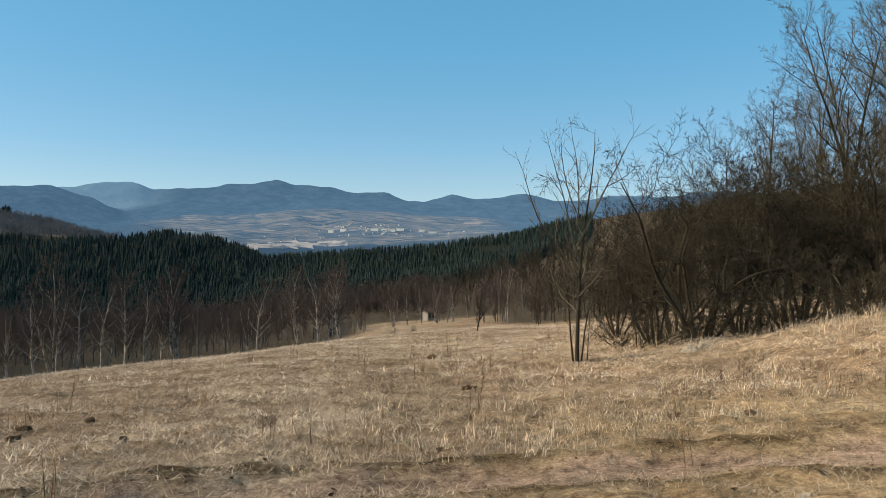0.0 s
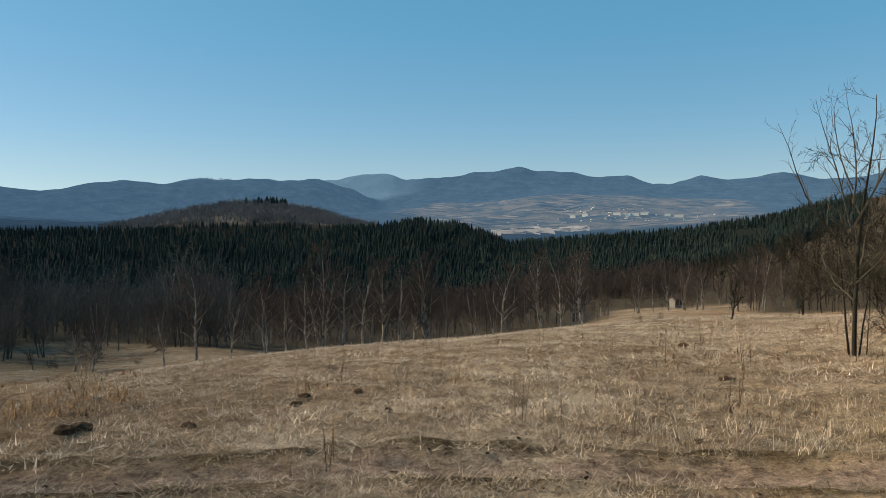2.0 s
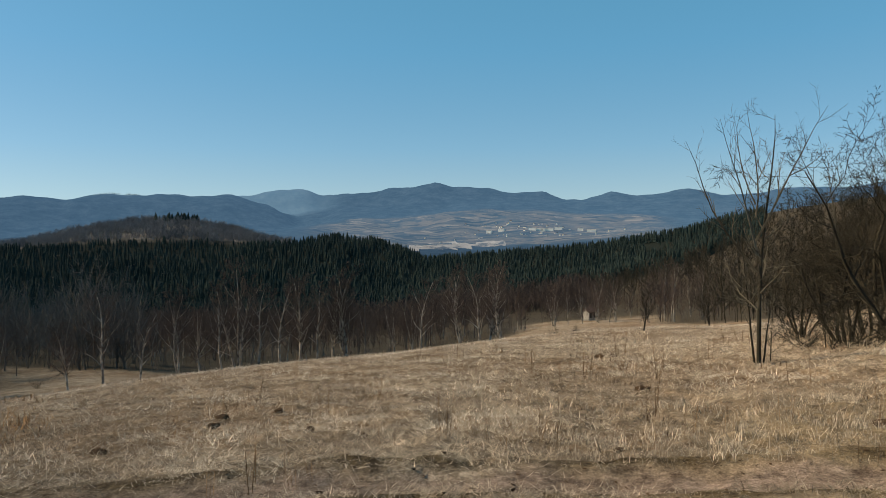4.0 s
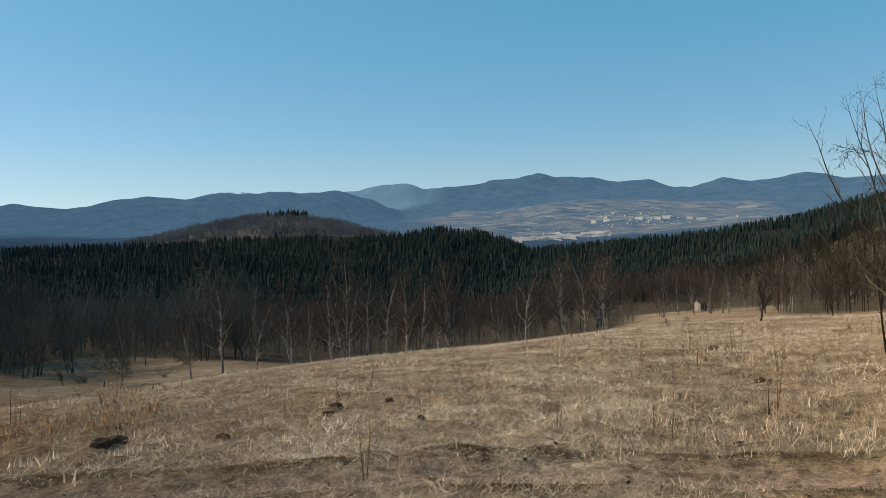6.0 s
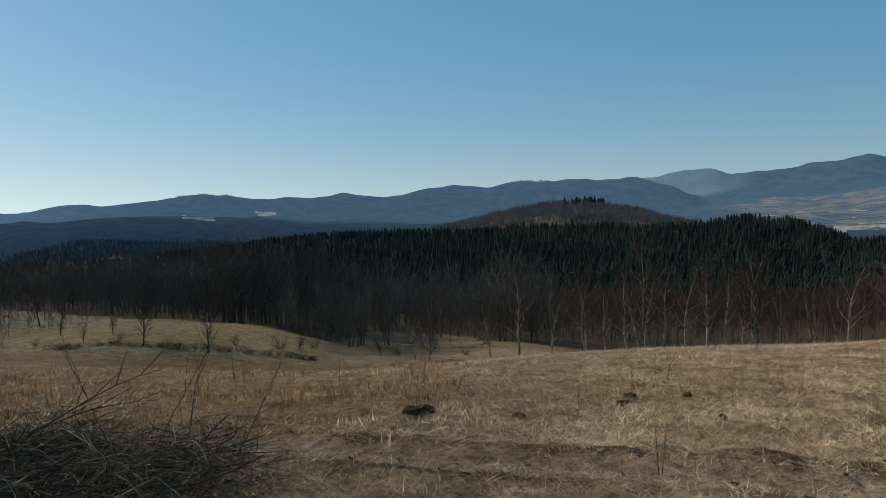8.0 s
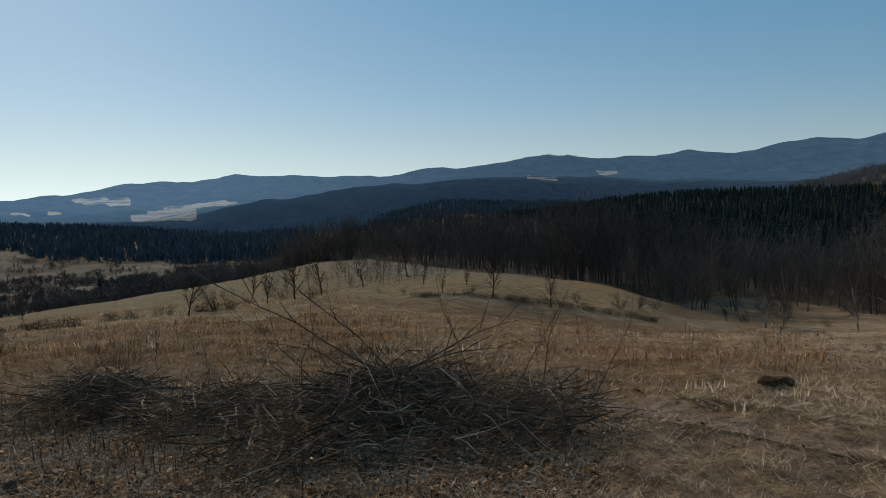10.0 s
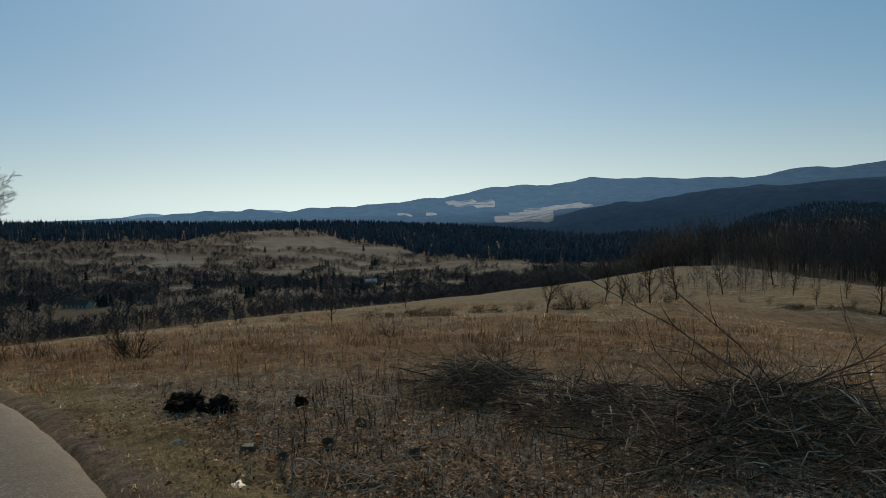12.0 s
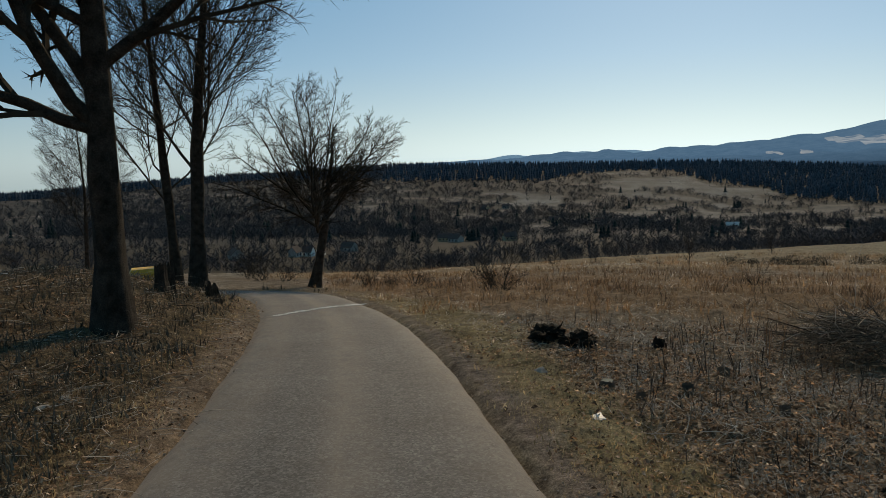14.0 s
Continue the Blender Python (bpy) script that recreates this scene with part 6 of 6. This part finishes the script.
def straw_mat(seed, blades, width):
    """Straws lying over each other at low angles."""
    rng = random.Random(seed)
    verts, tris = [], []
    for _ in range(blades):
        a, t, q = rng.gauss(0.6, 1.1) + (math.pi if rng.random() < 0.35 else 0), rng.uniform(0.02, 0.55), rng.uniform(0.04, 0.15)
        x, y, w = rng.uniform(-0.22, 0.22), rng.uniform(-0.22, 0.22), width * rng.uniform(0.6, 1.4)
        c, s = math.cos(a), math.sin(a)
        k = len(verts)
        verts += [(x - s * w, y + c * w, 0.0), (x + s * w, y - c * w, 0.0), (x + c * q * math.cos(t), y + s * q * math.cos(t), 0.012 + q * math.sin(t))]
        tris.append((k, k + 1, k + 2))
    return np.array(verts, np.float32), np.array(tris, np.int32)


def sow(name, templates, count, lo, hi, r0, r1, keep, size, material, label, even=1.0, grow=0.9):
    """Tufts over a sector, denser near by; size grows with distance so that far ones still cover."""
    b = G.uniform(lo, hi, count)
    u = G.uniform(0, 1, count) ** even
    r = r0 * (r1 / r0) ** u
    x, y = spot(b, r)
    ok = keep(b, r, x, y)
    x, y, r = x[ok], y[ok], r[ok]
    z = ground(x, y)
    s = G.uniform(*size, len(x)) * np.where(r < 9, (r / 9) ** grow, (r / 9) ** 0.34)
    rng = random.Random(len(x))
    me = scatter(name, templates, np.stack([x, y, z], 1), s, material, rng, (0.9, 1.5))
    tagged(new(name, me), label, "grass", kind="stuff")


def meadow(b, r, x, y):
    dr, dt = away(x, y, ROAD_C), away(x, y, TRACK_C)
    cleared = (r < 11.5) & (b > 58) & (b < 128) & (dr > 1.6) & (G.uniform(0, 1, len(x)) < 0.96)
    rut = (dt < 0.62) & (G.uniform(0, 1, len(x)) < 0.95) & (x > -12)
    weedy = (b > 72) & (r > 12) & (r < 38) & (dr > 2.4) & (G.uniform(0, 1, len(x)) < 0.72)
    mats = np.sin(4.3 * x + 1.7 * np.sin(2.7 * y) + 0.6 * y) * np.sin(3.9 * y + 1.5 * np.sin(2.3 * x) - 0.5 * x)
    gap = (mats < 0.0) & (G.uniform(0, 1, len(x)) < 0.45) & (r < 40)
    sparse = (b > 22) & (G.uniform(0, 1, len(x)) < np.where((b > 46) & (b < 76) & (r > 11), 0.55, 0.3))
    return (dr > 1.7) & ~sparse & ~rut & ~cleared & ~weedy & ~gap & (r > 3)


straw_t = [tuft(s, 11, 0.038, 2.1, 0.0015) for s in range(8)]
tall_t = [tuft(20 + s, 10, 0.13, 1.5, 0.0017) for s in range(5)]
mat_t = [straw_mat(40 + s, 26, 0.0032) for s in range(8)]
dull_share = lambda b, r: 0.92 * smooth(-b, -10, 8) * (1 - smooth(r, 10.5, 15)) + 0.5 * smooth(b, 20, 55)
sow("matted_grass", mat_t, 26000, -40, 128, 4.0, 60, lambda b, r, x, y: meadow(b, r, x, y) & (G.uniform(0, 1, len(x)) < dull_share(b, r)), (0.6, 1.15), M_DULL, "matted dull brownish meadow grass")
sow("matted_grass", mat_t, 54000, -40, 128, 4.6, 60, lambda b, r, x, y: meadow(b, r, x, y) & (G.uniform(0, 1, len(x)) > dull_share(b, r) + 0.12), (0.6, 1.15), M_STRAW, "matted dry straw-coloured meadow grass")
sow("dry_grass", straw_t, 9000, -40, 130, 4.2, 75, lambda b, r, x, y: meadow(b, r, x, y) & (np.sin(0.9 * x + 1.3 * np.sin(0.5 * y)) * np.sin(0.8 * y + 0.4 * x) > G.uniform(-0.9, 0.7, len(x))), (0.6, 1.25), M_STRAW, "dry straw-coloured meadow grass tufts")
sow("tall_grass", tall_t, 1500, -38, 10, 7.8, 26, lambda b, r, x, y: meadow(b, r, x, y) & (np.abs(r - 10.8 + 0.06 * (b + 15) * 3) < 2.2), (0.7, 1.3), M_STRAW, "tall pale dry grass along the track")
for b, r, n, w, label in ((-18.6, 18.0, 26, 0.45, "pale grass clump beside a field stone"), (-29.6, 17.0, 60, 1.1, "tall pale grass clump at the thicket's foot"), (-27.0, 17.8, 24, 0.6, "tall pale grass clump at the thicket's foot")):
    c = foot(b, r)
    x, y = c.x + G.normal(0, w * 0.5, n), c.y + G.normal(0, w * 0.5, n)
    me = scatter("grass_clump", tall_t, np.stack([x, y, ground(x, y)], 1), G.uniform(1.3, 2.4, n), M_STRAW, random.Random(n), (0.4, 0.7))
    tagged(new("grass_clump", me), label, "grass", kind="stuff")
sow("russet_grass", straw_t, 9000, 2, 80, 7, 70, lambda b, r, x, y: meadow(b, r, x, y) & (np.sin(0.5 * x + 2) * np.sin(0.6 * y + 0.3 * x) > 0.25), (0.6, 1.3), M_RUSSET, "russet tufts in the dry meadow")
sow("russet_weeds", tall_t, 4600, 64, 127, 12.5, 40, lambda b, r, x, y: (away(x, y, ROAD_C) > 3.0) & (b > 72), (0.5, 1.0), M_RUSSET, "tall russet withered weeds beyond the cleared ground", 0.9)
sow("russet_grass", straw_t, 7000, -40, 14, 8, 60, lambda b, r, x, y: meadow(b, r, x, y) & (np.sin(0.9 * x + 1.4 * np.sin(0.6 * y)) * np.sin(1.1 * y + 0.4 * x) > 0.3), (0.7, 1.4), M_RUSSET, "russet tufts in the dry meadow")


def tussock(seed, n=12):
    rng = random.Random(seed)
    verts, tris = [], []
    for _ in range(n):
        a, t, q = rng.uniform(0, 6.28), rng.uniform(0.5, 1.45), rng.uniform(0.07, 0.2)
        x, y, w = rng.gauss(0, 0.1), rng.gauss(0, 0.1), rng.uniform(0.006, 0.014)
        c, s = math.cos(a), math.sin(a)
        k = len(verts)
        verts += [(x - s * w, y + c * w, -0.02), (x + s * w, y - c * w, -0.02), (x + c * q * math.cos(t), y + s * q * math.cos(t), q * math.sin(t))]
        tris.append((k, k + 1, k + 2))
    return np.array(verts, np.float32), np.array(tris, np.int32)


tussock_t = [tussock(90 + s, 10) for s in range(6)]
clumped = lambda f, g, lo: (lambda b, r, x, y: meadow(b, r, x, y) & (np.sin(f * x + 1.3 * np.sin(g * y)) * np.sin(g * y + 0.5 * f * x) > G.uniform(lo, 0.9, len(x))))
sow("meadow_tussocks", tussock_t, 14000, 40, 132, 14, 95, clumped(0.37, 0.31, -0.6), (0.5, 1.1), M_RUSSET, "russet tussocks of coarse dry grass on the mound")
sow("straw_tussocks", tussock_t, 5000, -38, 132, 9, 120, clumped(0.53, 0.43, -0.3), (0.4, 0.9), M_STRAW, "pale tussocks of coarse dry grass")
sow("meadow_tussocks", tussock_t, 1500, -38, 45, 10, 60, clumped(0.83, 0.71, -0.1), (0.4, 0.9), M_WEED, "dark brown clumps of withered growth in the dry meadow")
sow("withered_weeds", tussock_t, 2600, 70, 127, 16, 42, lambda b, r, x, y: (away(x, y, ROAD_C) > 2.8) & (np.sin(0.9 * x + 1.1 * np.sin(0.7 * y)) * np.sin(0.8 * y + 0.3 * x) > G.uniform(-0.7, 0.8, len(x))), (0.5, 1.2), M_WEED, "dark withered weed clumps beyond the cleared ground", 0.9)
verge_t = [tuft(60 + s, 9, 0.032, 1.7, 0.0026) for s in range(5)]
M_VERGE = leafy(simple("verge_grass", [(0.3, (0.17, 0.130, 0.068)), (0.55, (0.33, 0.255, 0.150)), (0.75, (0.52, 0.43, 0.30))], 1.2, rough=0.8, pieces=0.35))
sow("verge_grass", verge_t, 10000, 90, 175, 2.6, 30, lambda b, r, x, y: (lambda d: (d > 1.42) & (d < np.where(b > 130, 2.0, 2.7)) & (G.uniform(0, 1, len(d)) < np.clip(2.0 - 0.55 * d, 0, 1)))(away(x, y, ROAD_C)), (0.6, 1.4), M_VERGE, "short olive and straw grass on the road verge", 1.0, 0.3)


def stalks(seed):
    """A few dry upright weed stalks with side twigs."""
    rng = random.Random(seed)
    w = Wood()
    for _ in range(3):
        x, y, h = rng.uniform(-0.15, 0.15), rng.uniform(-0.15, 0.15), rng.uniform(0.45, 0.95)
        top = Vector((x + rng.gauss(0, 0.06), y + rng.gauss(0, 0.06), h))
        w.tube([Vector((x, y, -0.02)), Vector((x, y, 0)).lerp(top, 0.5), top], [0.004, 0.0035, 0.002], 3, "crown", True)
        for k in range(3):
            q = Vector((x, y, 0)).lerp(top, 0.55 + 0.13 * k)
            w.tube([q, q + Vector((rng.gauss(0, 0.05), rng.gauss(0, 0.05), 0.10))], [0.0025, 0.001], 3, "crown", True)
    me = mesh_of("stalks", *w.parts["crown"], M_RUSSET)
    return template([("crown", me)])


sow("weed_stalks", [stalks(s) for s in range(5)], 150, -36, 125, 7.5, 26, lambda b, r, x, y: away(x, y, ROAD_C) > 2.2, (0.5, 1.0), M_RUSSET, "thin dry upright weed stalks")


def stubs(seed):
    rng = random.Random(seed)
    w = Wood()
    for _ in range(5):
        x, y, h = rng.uniform(-0.25, 0.25), rng.uniform(-0.25, 0.25), rng.uniform(0.05, 0.22)
        w.tube([Vector((x, y, -0.02)), Vector((x + rng.gauss(0, 0.03), y + rng.gauss(0, 0.03), h))], [0.005, 0.003], 4, "crown")
    return template([("crown", mesh_of("stubs", *w.parts["crown"], M_STICK))])


def debris(seed):
    rng = random.Random(seed)
    w = Wood()
    for _ in range(4):
        pts = stick_points(rng, rng.uniform(-0.3, 0.3), rng.uniform(-0.3, 0.3), 0.03, rng.uniform(0, 6.28), rng.uniform(-0.03, 0.1), rng.uniform(0.15, 0.55), 3, 0.2)
        w.tube(pts, [0.005, 0.004, 0.003, 0.0015], 3, "crown", True)
    return template([("crown", mesh_of("debris", *w.parts["crown"], M_STICK))])


def leaf(seed, n=7):
    """A few curled dead leaves."""
    rng = random.Random(seed)
    verts, tris = [], []
    for _ in range(n):
        x, y, a, s = rng.uniform(-0.2, 0.2), rng.uniform(-0.2, 0.2), rng.uniform(0, 6.28), rng.uniform(0.012, 0.026)
        c, q = math.cos(a) * s, math.sin(a) * s
        k = len(verts)
        z = rng.uniform(0.005, 0.04)
        verts += [(x - c, y - q, z), (x - q * 0.6, y + c * 0.6, z + rng.uniform(0, 0.03)), (x + c, y + q, z + rng.uniform(-0.005, 0.03)), (x + q * 0.6, y - c * 0.6, z + rng.uniform(0, 0.03))]
        tris += [(k, k + 1, k + 2), (k, k + 2, k + 3)]
    return np.array(verts, np.float32), np.array(tris, np.int32)


def cleared(b, r, x, y):
    return ((r < 12.5) & (b > 57) & (b < 130) & (away(x, y, ROAD_C) > 2.4)) | ((b >= 126) & (away(x, y, ROAD_C) > 1.3))


M_LEAF = leafy(simple("dead_leaves", [(0.35, (0.06, 0.038, 0.024)), (0.56, (0.23, 0.142, 0.086)), (0.74, (0.66, 0.52, 0.39))], 9, rough=0.7, pieces=0.85), 0.35)
sow("dead_leaves", [leaf(s, 9) for s in range(8)], 11500, 56, 128, 2.8, 20, lambda b, r, x, y: cleared(b, r, x, y) | ((away(x, y, ROAD_C) > 1.5) & (b > 90) & (r < 12) & (G.uniform(0, 1, len(x)) < 0.35)), (0.4, 1.15), M_LEAF, "curled brown dead leaves on cleared ground", 1.0, 0.2)
sow("dead_leaves", [leaf(s, 9) for s in range(8)], 4200, 126, 172, 2.6, 22, lambda b, r, x, y: cleared(b, r, x, y) | ((away(x, y, ROAD_C) > 1.5) & (b > 90) & (r < 12) & (G.uniform(0, 1, len(x)) < 0.35)), (0.35, 0.95), M_LEAF, "curled brown dead leaves on cleared ground", 1.0, 0.3)
sow("pale_litter", mat_t, 4500, 57, 130, 3.4, 13, cleared, (0.45, 1.05), M_STICK_PALE, "pale broken stems and chips on cleared ground", 1.0, 0.3)
sow("cut_stems", [stubs(s) for s in range(5)], 420, 68, 128, 4.2, 12.5, cleared, (0.6, 1.2), M_STICK, "short cut stems standing in leaf litter")
sow("fallen_twigs", [debris(s) for s in range(6)], 2600, 58, 168, 2.8, 20, cleared, (0.35, 0.9), M_STICK_PALE, "fallen twigs and sticks on leaf litter", 1.0, 0.4)
sow("bank_stubble", tussock_t, 4200, 127, 172, 3.0, 26, lambda b, r, x, y: away(x, y, ROAD_C) > 1.75, (0.35, 0.9), M_TWIG_OLIVE, "dark withered stubble and grass on the road bank", 1.0, 0.4)
sow("bank_grass", straw_t, 2600, 127, 172, 3.0, 26, lambda b, r, x, y: (away(x, y, ROAD_C) > 1.45) & (np.sin(1.3 * x + 0.8 * np.sin(1.9 * y)) * np.sin(1.7 * y) > G.uniform(-0.5, 0.9, len(x))), (0.6, 1.3), M_DULL, "thin pale dry grass on the road bank", 1.0, 0.4)
sow("bank_sticks", [debris(s) for s in range(6)], 420, 127, 170, 2.8, 16, lambda b, r, x, y: away(x, y, ROAD_C) > 2.3, (0.5, 1.15), M_STICK, "long fallen sticks strewn over the road bank", 1.0, 0.5)
